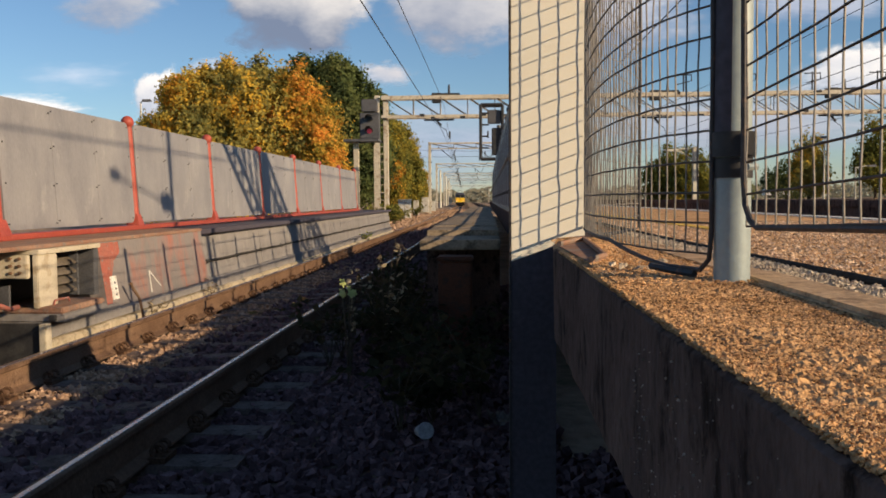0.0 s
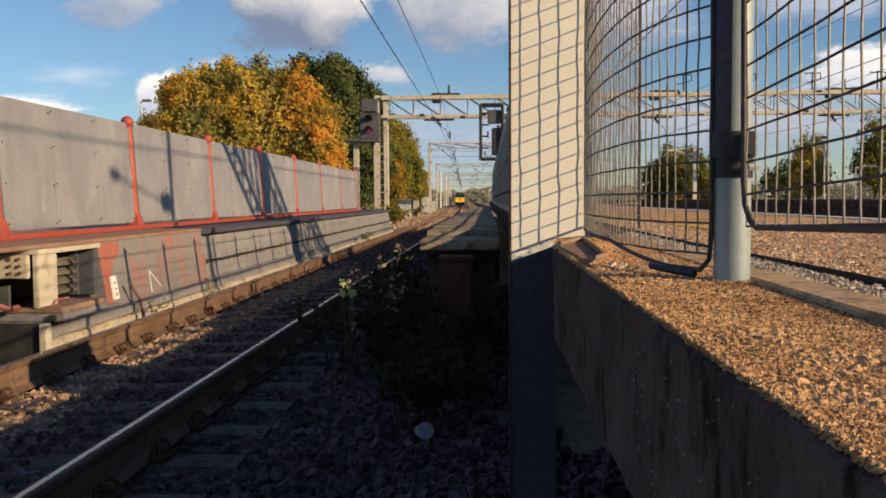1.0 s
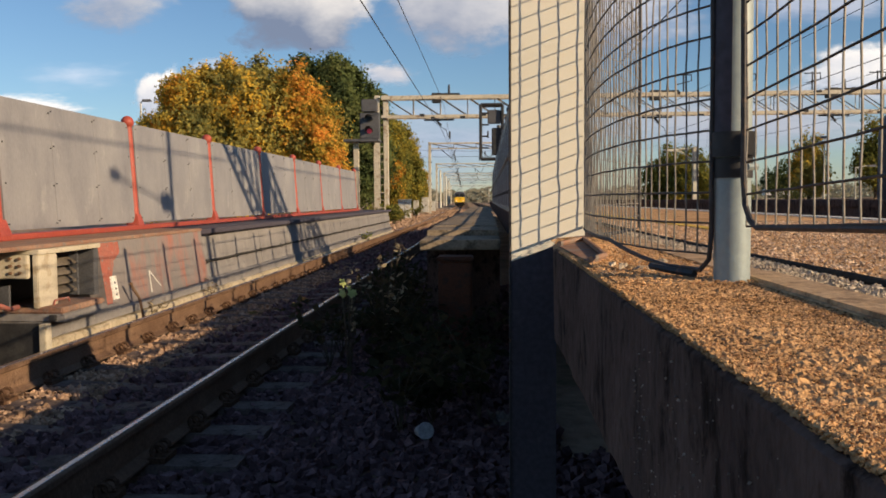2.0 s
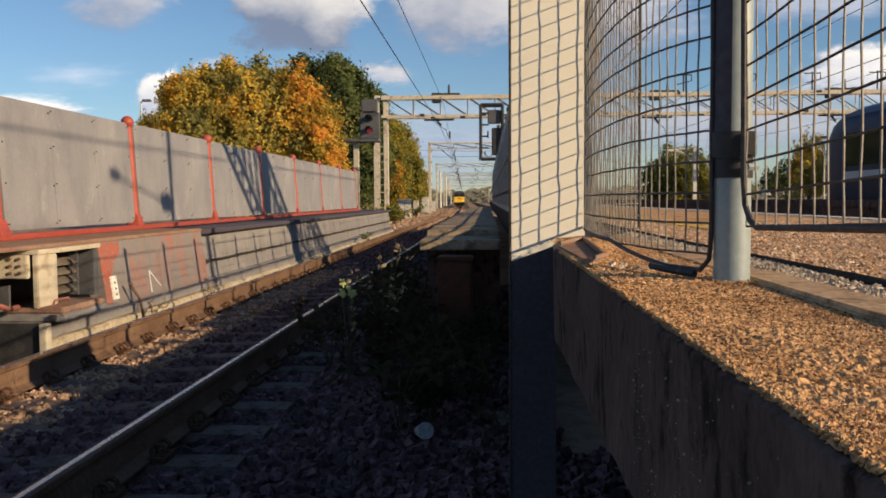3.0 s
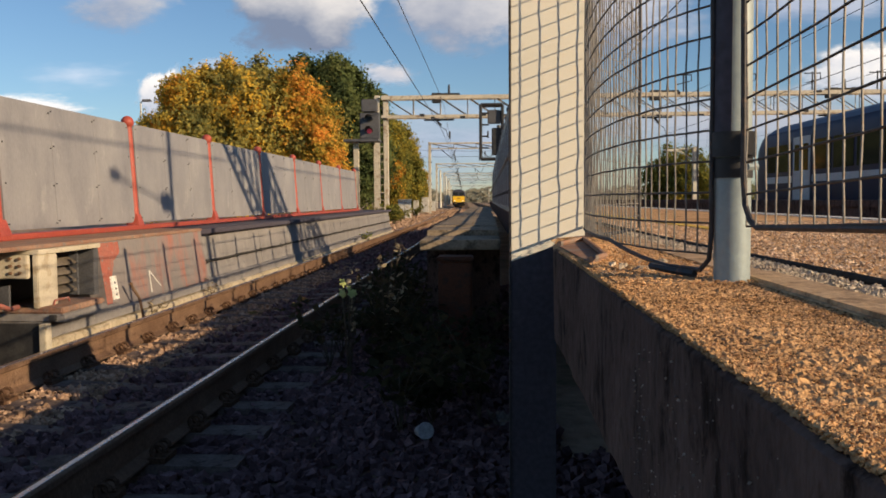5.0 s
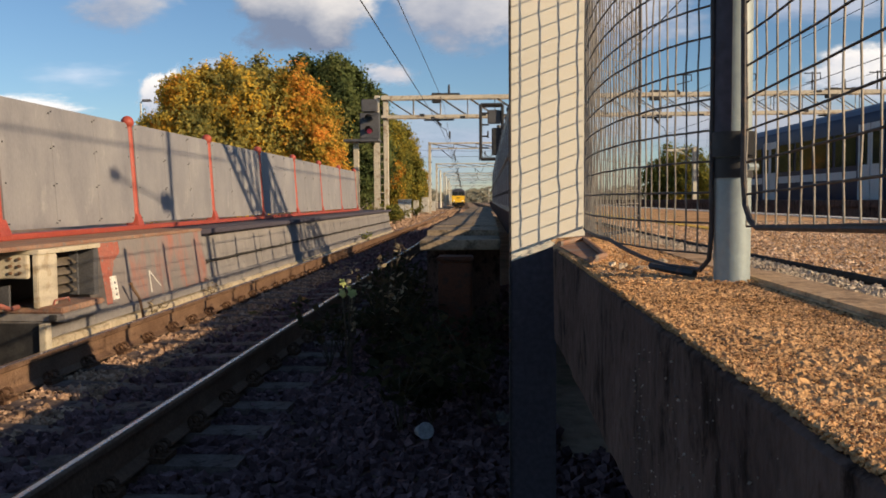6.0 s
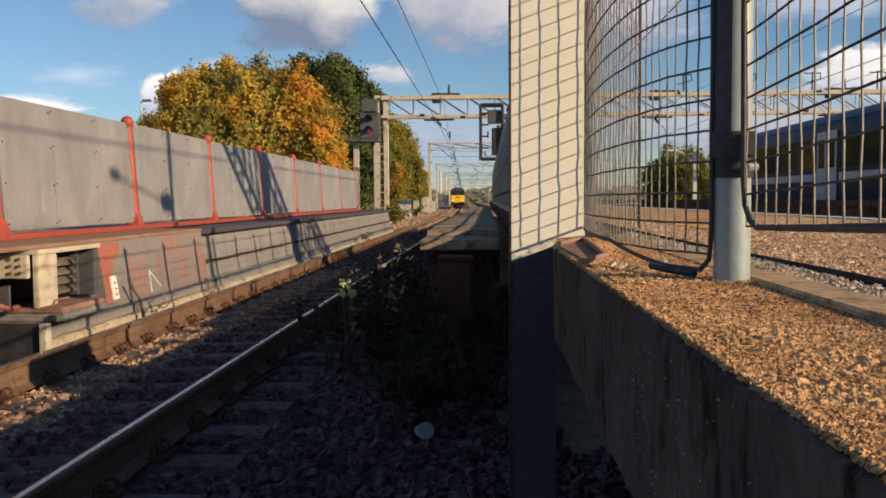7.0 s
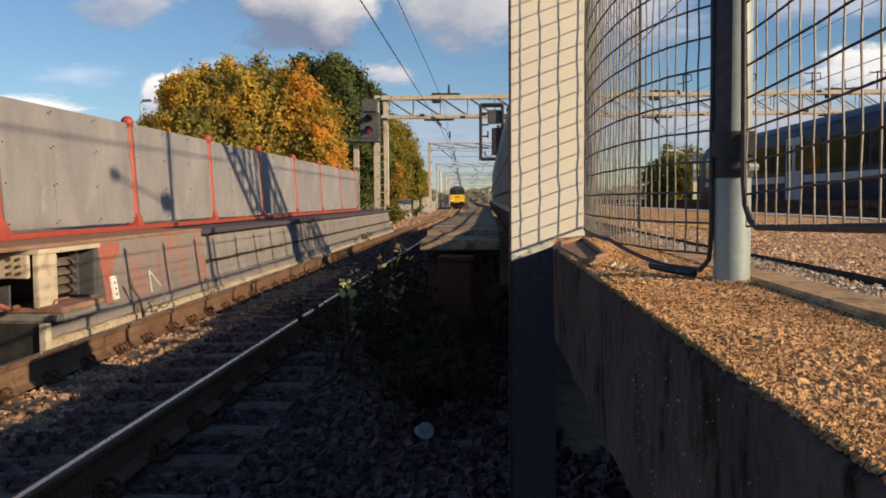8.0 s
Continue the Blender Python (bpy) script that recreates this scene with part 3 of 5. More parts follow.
part("top_slab", Soup().box(-4.95, -3.845, 4.6, 11.26, 0.703, 0.74, 0.008), M_DUST, rw, "dusty reddish top slab")
part("recess_back", Soup().box(-4.95, -4.3, 7.2, 8.12, -0.2, 0.70), M_DARK, rw)
part("void_back", Soup().box(-4.95, -4.6, 4.6, 7.19, -0.2, 0.70), M_DARK, rw)
part("recess_jamb", Soup().box(-3.995, NEAR - 0.02, 8.03, 8.13, 0.2, 0.65, 0.005), M_BOX, rw)
part("pillar", Soup().box(NEAR - 0.05, NEAR, 6.97, 7.30, 0.20, 0.655, 0.008), M_CREAMFRAME, rw, "cream-painted steel pillar")
part("lintel", Soup().box(-4.15, NEAR + 0.01, 6.97, 8.13, 0.657, 0.70, 0.006), M_CREAMFRAME, rw, "cream-painted steel lintel")
for k in range(4):
    a, b = 0.31 + 0.085 * k, 0.265 + 0.085 * k
    s = Soup().loft([[(-3.99, 7.32, a), (-3.91, 7.32, b), (-3.91, 7.32, b + 0.022), (-3.99, 7.32, a + 0.022)], [(-3.99, 7.86, a), (-3.91, 7.86, b), (-3.91, 7.86, b + 0.022), (-3.99, 7.86, a + 0.022)]])
    part("louvre", s, M_LOUVRE, rw)
part("louvre_stile", Soup().box(-3.99, -3.90, 7.865, 7.89, 0.22, 0.64, 0.004), M_BOX, rw)
bm_ = part("beam", Soup().box(-5.2, -3.86, 6.91, 6.965, 0.46, 0.66, 0.008), M_CREAMFRAME, rw, "pale steel beam end with bolts")
s = Soup()
for dx in (0.06, 0.14):
    for zz in (0.51, 0.57, 0.63):
        s.tube([(-3.86 - dx, 6.91, zz), (-3.86 - dx, 6.89, zz)], 0.014, 6)
part("bolts", s, M_RAILSIDE, bm_, kind="stuff")
s = Soup().loft([[(-4.9, 7.0, 0.22), (-4.05, 6.95, 0.22), (-4.05, 6.95, 0.40), (-4.9, 7.0, 0.26)], [(-4.9, 7.03, 0.22), (-4.05, 6.98, 0.22), (-4.05, 6.98, 0.40), (-4.9, 7.03, 0.26)]])
part("gusset", s, M_BOX, rw, "grey triangular plate")
s = Soup().box(-4.3, -3.60, 6.98, 7.78, 0.155, 0.205, 0.012)
hc = part("hatch_cover", s, M_DUST, rw, "red-brown hatch cover")
part("handle", Soup().tube([(-3.78, 7.18, 0.203), (-3.78, 7.20, 0.245), (-3.78, 7.44, 0.245), (-3.78, 7.46, 0.203)], 0.009, 6), M_FADEDRED, hc, "red bar handle", smooth=True)
part("hatch_rim", Soup().box(-4.3, -3.585, 6.965, 7.80, 0.085, 0.153, 0.01), M_WALLGREY, rw, "grey steel rim")
part("latch", Soup().box(-3.70, -3.64, 6.93, 6.966, 0.10, 0.15, 0.006), M_DARK, hc, "rusty latch")
part("plinth", Soup().box(-4.3, -3.72, 6.96, 8.40, -0.06, 0.083, 0.01), M_WALLGREY, rw)
part("corner_post", Soup().box(-3.74, -3.68, 6.84, 6.94, -0.30, 0.083, 0.006), M_CREAMFRAME, rw)
part("pit_back", Soup().box(-4.9, -3.76, 6.88, 6.93, -0.30, 0.083), M_DARK, rw)
pl = on_face("notice_plate", [(8.33, 0.115), (8.47, 0.115), (8.47, 0.35), (8.33, 0.35)], 0.010, M_WHITE, rw, "small white plate with dark marks")
for zc in (0.15, 0.21, 0.27):
    on_face("mark", [(8.40, zc), (8.43, zc), (8.43, zc + 0.022), (8.40, zc + 0.022)], 0.012, M_DARK, pl)
for (y0, z0), (y1, z1) in (((9.32, 0.09), (9.34, 0.33)), ((9.34, 0.33), (9.60, 0.13))):
    on_face("paint_stroke", [(y0 - 0.012, z0), (y0 + 0.012, z0), (y1 + 0.012, z1), (y1 - 0.012, z1)], 0.002, M_WHITE, rw, "thin stroke of white paint")
part("stand_pipe", Soup().tube([(-3.62, 8.72, -0.14), (-3.64, 8.66, 0.1), (-3.68, 8.58, 0.22), (-3.68, 8.55, 0.26)], 0.014, 7, 0.018), M_RAILSIDE, rw, "bent rusty pipe", smooth=True)

part("red_hose", Soup().tube([(-4.05, 6.30, 0.33), (-3.92, 6.38, 0.33), (-3.86, 6.50, 0.28), (-3.88, 6.66, 0.235), (-3.95, 6.9, 0.222)], 0.022, 8), M_FADEDRED, rw, "faded red hose by the hatch", smooth=True)
FX = -4.6
POST_Y = [7.75 + 3.14 * k for k in range(8)]
s = Soup()
s.box(FX - 0.09, FX + 0.09, 4.2, 30.0, 0.742, 0.80, 0.01)
solid("screen_base_rail", s, M_RED, "red-painted steel rail under the screens", "rail", "structure")


def screen_post(at):
    t = thing("screen_post", "red-painted steel post with a ball top", "post", at, group="screen posts")
    t.matrix_basis = pose(*at, 0, -3.0, 0)
    part("shaft", Soup().tube([(0, 0, 0.0), (0, 0, 0.06), (0, 0, 0.12), (0, 0, 0.2), (0, 0, 1.30)], 0.062, 12, 0.052), M_RED, t, smooth=True)
    part("foot", Soup().loft([[(a * 0.09, b * 0.10, 0.0) for a, b in ((-1, -1), (1, -1), (1, 1), (-1, 1))], [(a * 0.055, b * 0.06, 0.16) for a, b in ((-1, -1), (1, -1), (1, 1), (-1, 1))]]), M_RED, t)
    part("ball", Soup().ball((0, 0, 1.36), 0.082, 16), M_RED, t, "round red ball finial", smooth=True)
    return t


first = screen_post((FX, POST_Y[0], 0.78))
for y in POST_Y[1:]:
    copy_thing(first, pose(FX, y, 0.78, 0, -3.0, rng.uniform(-2, 2)))


def rounded(w, h, r, seg=5):
    pts = []
    for cx, cz, a0 in ((w / 2 - r, h - r, 0), (-w / 2 + r, h - r, 90), (-w / 2 + r, r, 180), (w / 2 - r, r, 270)):
        pts += [(cx + r * math.cos(radians(a0 + 90 * i / seg)), cz + r * math.sin(radians(a0 + 90 * i / seg))) for i in range(seg + 1)]
    return pts


def screen(at):
    t = thing("wind_screen", "weathered grey board screen with rounded lower corners", "screen panel", group="wind screens")
    t.matrix_basis = pose(*at, 0, -3.0, 0)
    pts = rounded(3.0, 1.285, 0.10)
    board = part("board", Soup().loft([[(0.018, p, q) for p, q in pts], [(-0.018, p, q) for p, q in pts]]), M_GREYPAINT, t)
    for yy in (-0.5, 0.5):
        part("seam", Soup().box(0.0185, 0.0205, yy - 0.002, yy + 0.002, 0.02, 1.26), M_GREYPAINT, board, "thin vertical sheet joint")
    bolts = Soup()
    for yy in (-1.44, -0.5, 0.5, 1.44):
        for zz in (0.06, 0.455, 0.85, 1.22):
            for dy in (-0.03, 0.03) if abs(yy) < 1 else (0.0,):
                bolts.tube([(0.018, yy + dy, zz + dy * 0.4), (0.028, yy + dy, zz + dy * 0.4)], 0.009, 6)
    part("bolts", bolts, M_DARK, board, kind="stuff")
    return t


first = screen((FX + 0.02, POST_Y[0] - 1.56, 0.83))
for y in POST_Y[:-1]:
    copy_thing(first, pose(FX + 0.02, y + 1.56, 0.83 + rng.uniform(-0.006, 0.006), 0, -3.0, rng.uniform(-0.3, 0.3)))


# ---- the mesh fence on the near platform ----
def mesh_sheet(path, z0, z1, dx=0.025, dz=0.05, r=0.0014, sides=5, ease=0.0, seed=1):
    """Welded wire: uprights along a plan path, level wires across it. ease: how far wires are bent."""
    rr = random.Random(seed)
    pts = [Vector((p[0], p[1], 0)) for p in path]
    lens = [0.0]
    for a, b in zip(pts, pts[1:]):
        lens.append(lens[-1] + (b - a).length)

    def at(s):
        for i in range(len(pts) - 1):
            if s <= lens[i + 1] or i == len(pts) - 2:
                return pts[i].lerp(pts[i + 1], (s - lens[i]) / max(lens[i + 1] - lens[i], 1e-6))

    soup, level = Soup(), Soup()
    nz = int((z1 - z0) / dz)
    nu = int(lens[-1] / dx)
    for i in range(nu + 1):
        base = at(i * dx)
        if ease:
            soup.tube([(base.x + ease * rr.uniform(-1, 1), base.y + ease * rr.uniform(-1, 1), z0 + dz * k) for k in range(nz + 1)], r, sides, caps=False)
        else:
            soup.tube([(base.x, base.y, z0), (base.x, base.y, z1)], r, sides, caps=False)
    steps = max(2, int(lens[-1] / (dx * 2))) if ease else max(2, len(pts))
    for k in range(nz + 1):
        if ease:
            level.tube([(p.x, p.y, z0 + dz * k + ease * 0.7 * rr.uniform(-1, 1)) for p in (at(lens[-1] * i / steps) for i in range(steps + 1))], r * 1.25, sides, caps=False)
        else:
            level.tube([(p.x, p.y, z0 + dz * k) for p in pts], r * 1.25, sides, caps=False)
    return soup, level


def wire_mesh(panel, sheet, upright, across):
    """The two layers of a welded sheet."""
    part("wire_layer", sheet[0], upright, panel, kind="stuff")
    part("wire_layer", sheet[1], across, panel, kind="stuff")


def fence_post(at, r=0.0285, h=1.45):
    t = thing("fence_post", "galvanised round steel fence post with a clamp", "post", at, group="fence posts")
    part("tube", Soup().tube([(0, 0, 0), (0, 0, h)], r, 20), M_GALV, t, smooth=True)
    part("cap", Soup().ball((0, 0, h), r * 1.05, 12), M_GALV, t, smooth=True)
    c = part("clamp", Soup().tube([(0, 0, 0.205), (0, 0, 0.245)], r * 1.24, 20), M_DARK, t, "dark steel clamp band", smooth=True)
    return t


POST = (0.397, 1.395, PZ)
near_post = fence_post(POST)
s = Soup().box(0.006, 0.024, -0.046, 0.004, 0.204, 0.244, 0.003)
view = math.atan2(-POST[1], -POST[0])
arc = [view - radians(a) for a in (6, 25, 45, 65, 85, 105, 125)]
# Added dark shell paints the shaded left side of the post above the clamp.
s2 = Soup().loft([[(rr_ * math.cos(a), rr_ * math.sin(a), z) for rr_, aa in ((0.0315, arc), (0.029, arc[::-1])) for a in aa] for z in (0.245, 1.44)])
part("half_shade", s2, M_SHADESLATE, near_post, "dark half shell standing in for the post's shaded side", smooth=True)
part("lower_band", Soup().tube([(0, 0, 0.172), (0, 0, 0.204)], 0.0308, 20), M_DARK, near_post, "dark steel clamp band", smooth=True)
lug = part("clamp_lug", s, M_DARK, near_post, "bolted clamp lug")
part("bolt", Soup().tube([(0.010, -0.044, 0.188), (0.026, -0.040, 0.188)], 0.006, 6), M_GALV, lug)
def plain_post(at):
    t = thing("fence_post", "dark painted round fence post along the platform edge", "post", at, group="fence posts")
    part("tube", Soup().tube([(0, 0, 0), (0, 0, 1.19)], 0.026, 12), M_GALV, t, smooth=True)
    part("cap", Soup().ball((0, 0, 1.19), 0.035, 10), M_FENCE, t, smooth=True)
    c = part("clamp", Soup().tube([(0, 0, 0.205), (0, 0, 0.245)], 0.044, 12), M_DARK, t, "dark steel clamp band", smooth=True)
    part("bolt", Soup().tube([(0.04, -0.02, 0.225), (0.065, -0.02, 0.225)], 0.007, 6), M_GALV, c)
    return t


dark_post = plain_post((0.265, 3.59, PZ))
for k in range(1, 29):
    copy_thing(dark_post, pose(0.265, 3.59 + 1.07 * k, PZ, 0, 0, 90))


def curve3(pts, n=8):
    """A smooth line through points (Catmull-Rom)."""
    p = [Vector(q) for q in (pts[0], *pts, pts[-1])]
    out = []
    for i in range(1, len(p) - 2):
        for k in range(n):
            t = k / n
            out.append(0.5 * ((2 * p[i]) + (p[i + 1] - p[i - 1]) * t + (2 * p[i - 1] - 5 * p[i] + 4 * p[i + 1] - p[i + 2]) * t * t + (3 * p[i] - p[i - 1] - 3 * p[i + 1] + p[i + 2]) * t ** 3))
    out.append(p[-2])
    return out


TOPZ = 2.10
bent = curve3([(0.362, 1.40, 0), (0.318, 1.49, 0), (0.284, 1.64, 0), (0.265, 1.85, 0), (0.262, 2.08, 0), (0.272, 2.32, 0), (0.286, 2.50, 0), (0.301, 2.62, 0), (0.319, 2.74, 0), (0.325, 2.785, 0)])
pan = thing("mesh_panel", "bent welded wire mesh panel, brown with rust", "mesh panel", group="fence mesh panels")
wire_mesh(pan, mesh_sheet(bent, PZ + 0.049, TOPZ, dx=0.0285, r=0.0016, ease=0.0012), M_WIREPALE, M_WIRE)
low = [(p.x, p.y, PZ + 0.022 + 0.03 * min(1.0, max(0.0, (p.y - 1.5) / 0.35))) for p in bent]
bar = [(0.362, 1.395, TOPZ), (0.364, 1.395, PZ + 0.08), (0.361, 1.397, PZ + 0.04), (0.350, 1.41, PZ + 0.022)] + low[4:]
part("edge_bar", Soup().tube(bar, 0.0042, 8), M_BAR, pan, "black rounded edge bar", smooth=True)

part("flat_bar", Soup().tube([(0.292, 1.525, PZ + 0.020), (0.318, 1.478, PZ + 0.016), (0.345, 1.425, PZ + 0.014)], 0.0065, 6), M_BAR, pan, "black flat fixing bar")

pan = thing("mesh_panel", "straight welded wire mesh panel with black edge bar", "mesh panel", group="fence mesh panels")
lean = pose(0, 1.3, 1.06, -2.0) @ pose(0, -1.3, -1.06)
pan.matrix_basis = lean
flat = [(0.399, 1.325, 0), (0.400, 1.1, 0), (0.400, 0.8, 0), (0.40, 0.4, 0), (0.40, -0.6, 0)]
wire_mesh(pan, mesh_sheet([Vector(p) for p in flat], PZ + 0.097, TOPZ, dx=0.044, dz=0.049, r=0.0015, ease=0.0013, seed=4), M_WIREPALE, M_WIRE)
part("edge_bar", Soup().tube([(0.397, 1.335, TOPZ), (0.397, 1.335, PZ + 0.17), (0.398, 1.33, PZ + 0.13), (0.400, 1.31, PZ + 0.105), (0.401, 1.28, PZ + 0.095), (0.402, 1.1, PZ + 0.094), (0.40, 0.4, PZ + 0.09), (0.40, -0.6, PZ + 0.09)], 0.0048, 8), M_BAR, pan, "black rounded edge bar", smooth=True)

pan = thing("mesh_panel", "second bent wire mesh panel further along the platform", "mesh panel", group="fence mesh panels")
wire_mesh(pan, mesh_sheet([(0.345, 2.80, 0), (0.47, 3.05, 0), (0.62, 3.5, 0)], PZ + 0.02, TOPZ, dx=0.045, r=0.0014, ease=0.002, seed=8), M_WIREPALE, M_WIREPALE)
part("edge_bar", Soup().tube([(0.345, 2.80, PZ + 0.02), (0.47, 3.05, PZ + 0.02), (0.62, 3.5, PZ + 0.02), (0.62, 3.5, TOPZ)], 0.005, 8), M_BAR, pan, smooth=True)

for k in range(14):
    y0 = 2.90 + 2.4 * k
    pan = thing("mesh_panel", "wire mesh fence panel along the platform edge", "mesh panel", group="fence mesh panels")
    wire_mesh(pan, mesh_sheet([(0.245, y0, 0), (0.245, y0 + 2.36, 0)], PZ + 0.06, TOPZ - 0.1, dx=0.1, dz=0.1, r=0.003, sides=4), M_FENCE, M_FENCE)
    part("edge_bar", Soup().tube([(0.245, y0, PZ + 0.05), (0.245, y0 + 2.36, PZ + 0.05), (0.245, y0 + 2.36, TOPZ), (0.245, y0, TOPZ), (0.245, y0, PZ + 0.05)], 0.007, 6), M_FENCE, pan)
    for zz in (0.60,):
        part("mid_rail", Soup().tube([(0.235, y0, PZ + zz), (0.235, y0 + 2.36, PZ + zz)], 0.017, 6), M_FENCE, pan)

brd = thing("end_board", "cream upright board at the platform edge crossed by mesh shadow", "board", (0, 0.0415, 0))
shape = ((0.081, 0.8965), (0.228, 0.948), (0.228, PZ + 0.012), (0.320, PZ + 0.02), (0.316, 2.3), (0.081, 2.3))
part("board", Soup().loft([[(x, 2.75, z) for x, z in shape], [(x, 2.775, z) for x, z in shape]]), M_CREAM, brd)
# Lower board: the platform's shadow is painted in, cut along its slanted edge.
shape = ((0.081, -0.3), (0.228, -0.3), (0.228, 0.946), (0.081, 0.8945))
part("stem", Soup().loft([[(x, 2.752, z) for x, z in shape], [(x, 2.785, z) for x, z in shape]]), M_SHADESLATE, brd, "lower board with the platform's shadow painted slate-grey")
part("edge_strip", Soup().box(0.0735, 0.0805, 2.748, 2.785, -0.3, 2.3, 0.001), M_BAR, brd, "dark edge strip")
tray = thing("steel_shoe", "rusty steel shoe with raised rims at the foot of the mesh", "fence foot")
rim = [(0.200, 2.36), (0.305, 2.70), (0.258, 1.87), (0.212, 1.74)]
part("plate", Soup().loft([[(x, y, z) for x, y in rim] for z in (PZ + 0.006, PZ + 0.010)]), M_DUST, tray)
for (ax, ay), (bx, by) in zip(rim, rim[1:]):
    part("rim", Soup().tube([(ax, ay, PZ + 0.016), (bx, by, PZ + 0.016)], 0.007, 6), M_DUST, tray)


# ---- signals and overhead line ----
def gantry(name, y, x0, x1, zt, zb, label, leg=0.42, bay=1.75, thick=0.11, feet=None, twin=True):
    g = thing(name, label, "gantry", (0, y, 0))
    for side in (-0.3, 0.3):
        s = Soup()
        s.box(x0, x1, side - thick / 2, side + thick / 2, zt - thick, zt + 0.04)
        s.box(x0, x1, side - thick / 2, side + thick / 2, zb - thick / 2, zb + thick / 2)
        part("boom", s, M_GANTRY, g)
        s = Soup()
        x, up = x0 + 0.3, True
        while x + bay < x1:
            a, b = (zt - 0.08, zb + 0.05) if up else (zt - 0.08, zb + 0.05)
            s.tube([(x, side, a), (x + bay, side, b)], 0.035, 4)
            s.tube([(x + bay, side, zb), (x + bay, side, zt)], 0.03, 4)
            x += bay
        part("lattice", s, M_BOX if side < 0 else M_GANTRY, g, "dark steel bracing" if side < 0 else "", kind="stuff")
    s = Soup()
    x = x0 + 0.3
    while x < x1:
        s.box(x - 0.04, x + 0.04, -0.3, 0.3, zt - 0.06, zt - 0.01)
        s.box(x - 0.04, x + 0.04, -0.3, 0.3, zb - 0.02, zb + 0.03)
        x += bay
    part("cross_ties", s, M_GANTRY, g, kind="stuff")
    for xc in feet or (x0 + 0.1, x1 - 0.1):
        for d in (-leg / 1.1, leg / 2.4) if twin else (0.0,):
            part("leg", Soup().box(xc + d - leg * 0.42, xc + d + leg * 0.30, -0.22, 0.22, -0.35, zt + 0.1, 0.02), M_GANTRY, g)
        s = Soup()
        z = 0.4
        while z < zt:
            s.box(xc - 0.5 * leg, xc + 0.5 * leg, -0.16, 0.16, z, z + 0.12)
            z += 1.1
        part("battens", s, M_DARK, g, kind="stuff")
    return g


g = gantry("overhead_gantry", 55, -6.75, 34.0, 7.75, 6.45, "cream-painted lattice steel gantry over the tracks", thick=0.2)
# This second gantry is unseen; its boom and legs are set by the screens' shadow.
side = gantry("overhead_gantry", 10.85, 1.5, 15.5, 7.2, 5.45, "cream-painted lattice gantry out of view, placed for its shadow on the screens", leg=0.22, bay=0.9, thick=0.10, feet=(9.1, 15.4))
rr = random.Random(31)
for k in range(26):
    xc = -6.0 + 1.5 * k + rr.uniform(-0.5, 0.5)
    zz = rr.choice((6.35, 6.5, 7.7, 7.85))
    part("fitting", Soup().box(xc - rr.uniform(0.05, 0.3), xc + rr.uniform(0.05, 0.3), -0.42, -0.38, zz - 0.06, zz + rr.uniform(0.03, 0.12), 0.01), M_DARK, g, "small dark bracket")
for k in range(5):
    xc = 12.5 + 4.0 * k
    s = Soup()
    s.tube([(xc, 0, 7.8), (xc, 0, 9.0)], 0.05, 6)
    s.tube([(xc - 0.5, 0, 8.9), (xc + 0.5, 0, 8.9), (xc + 0.5, 0, 8.5)], 0.04, 6)
    s.tube([(xc - 0.4, 0, 8.3), (xc + 0.4, 0, 8.5)], 0.035, 6)
    part("feeder_bracket", s, M_DARK, g, "dark feeder wire bracket")
for xc in (-2.4, 4.4, 11.5, 16.0, 22.5):
    s = Soup()
    s.box(xc - 1.0, xc + 0.7, -0.1, 0.1, 7.84, 7.95)
    s.tube([(xc, 0, 7.9), (xc, 0, 8.1), (xc, 0, 8.5)], 0.10, 8, 0.06)
    s.box(xc - 1.1, xc - 0.5, -0.35, 0.35, 7.35, 7.95, 0.03)
    part("bracket", s, M_DARK, g, "dark insulator bracket")
    s = Soup()
    s.box(xc - 1.6, xc + 0.3, -0.05, 0.05, 6.2, 6.3)
    s.tube([(xc - 1.2, 0, 6.3), (xc - 0.2, 0, 5.6), (xc - 0.05, 0, 5.15)], 0.02, 5)
    s.tube([(xc - 0.9, 0, 6.3), (xc - 0.5, 0, 5.9)], 0.07, 6)
    part("registration_arm", s, M_DARK, g)

for d, x0, x1 in ((85, -5.75, 5.4), (133, -7.9, 4.0), (184, -9.3, 3.0), (225, -10.3, 2.0), (330, -14, 1.0)):
    g = gantry("overhead_gantry", d, x0, x1, 6.75, 6.2, "distant steel overhead line gantry", leg=0.36, bay=2.2, thick=0.07, twin=False)
    s = Soup()
    for xc in (-2.5 + bend(d), 1.3 + bend(d)):
        s.tube([(xc - 1.4, 0, 6.4), (xc, 0, 5.2)], 0.03, 4)
        s.tube([(xc - 0.2, 0, 7.2), (xc - 0.2, 0, 7.9)], 0.09, 5)
        s.tube([(xc + 0.5, 0, 6.4), (xc, 0, 5.2)], 0.025, 4)
    part("registration_arm", s, M_DARK, g)
for d, x, h in ((158, -8.6, 7.0), (203, -9.7, 7.2), (250, -11.0, 7.0), (300, -12.6, 7.0)):
    mst = thing("overhead_mast", "pale concrete overhead line mast", "mast", (x, d, -0.35), group="overhead masts")
    part("pole", Soup().tube([(0, 0, 0), (0, 0, h)], 0.20, 8, 0.15), M_MAST, mst, smooth=True)
    part("arm", Soup().tube([(0, 0, h - 0.9), (1.6, 0, h - 0.2), (3.2, 0, h - 0.2)], 0.05, 5), M_MAST, mst)

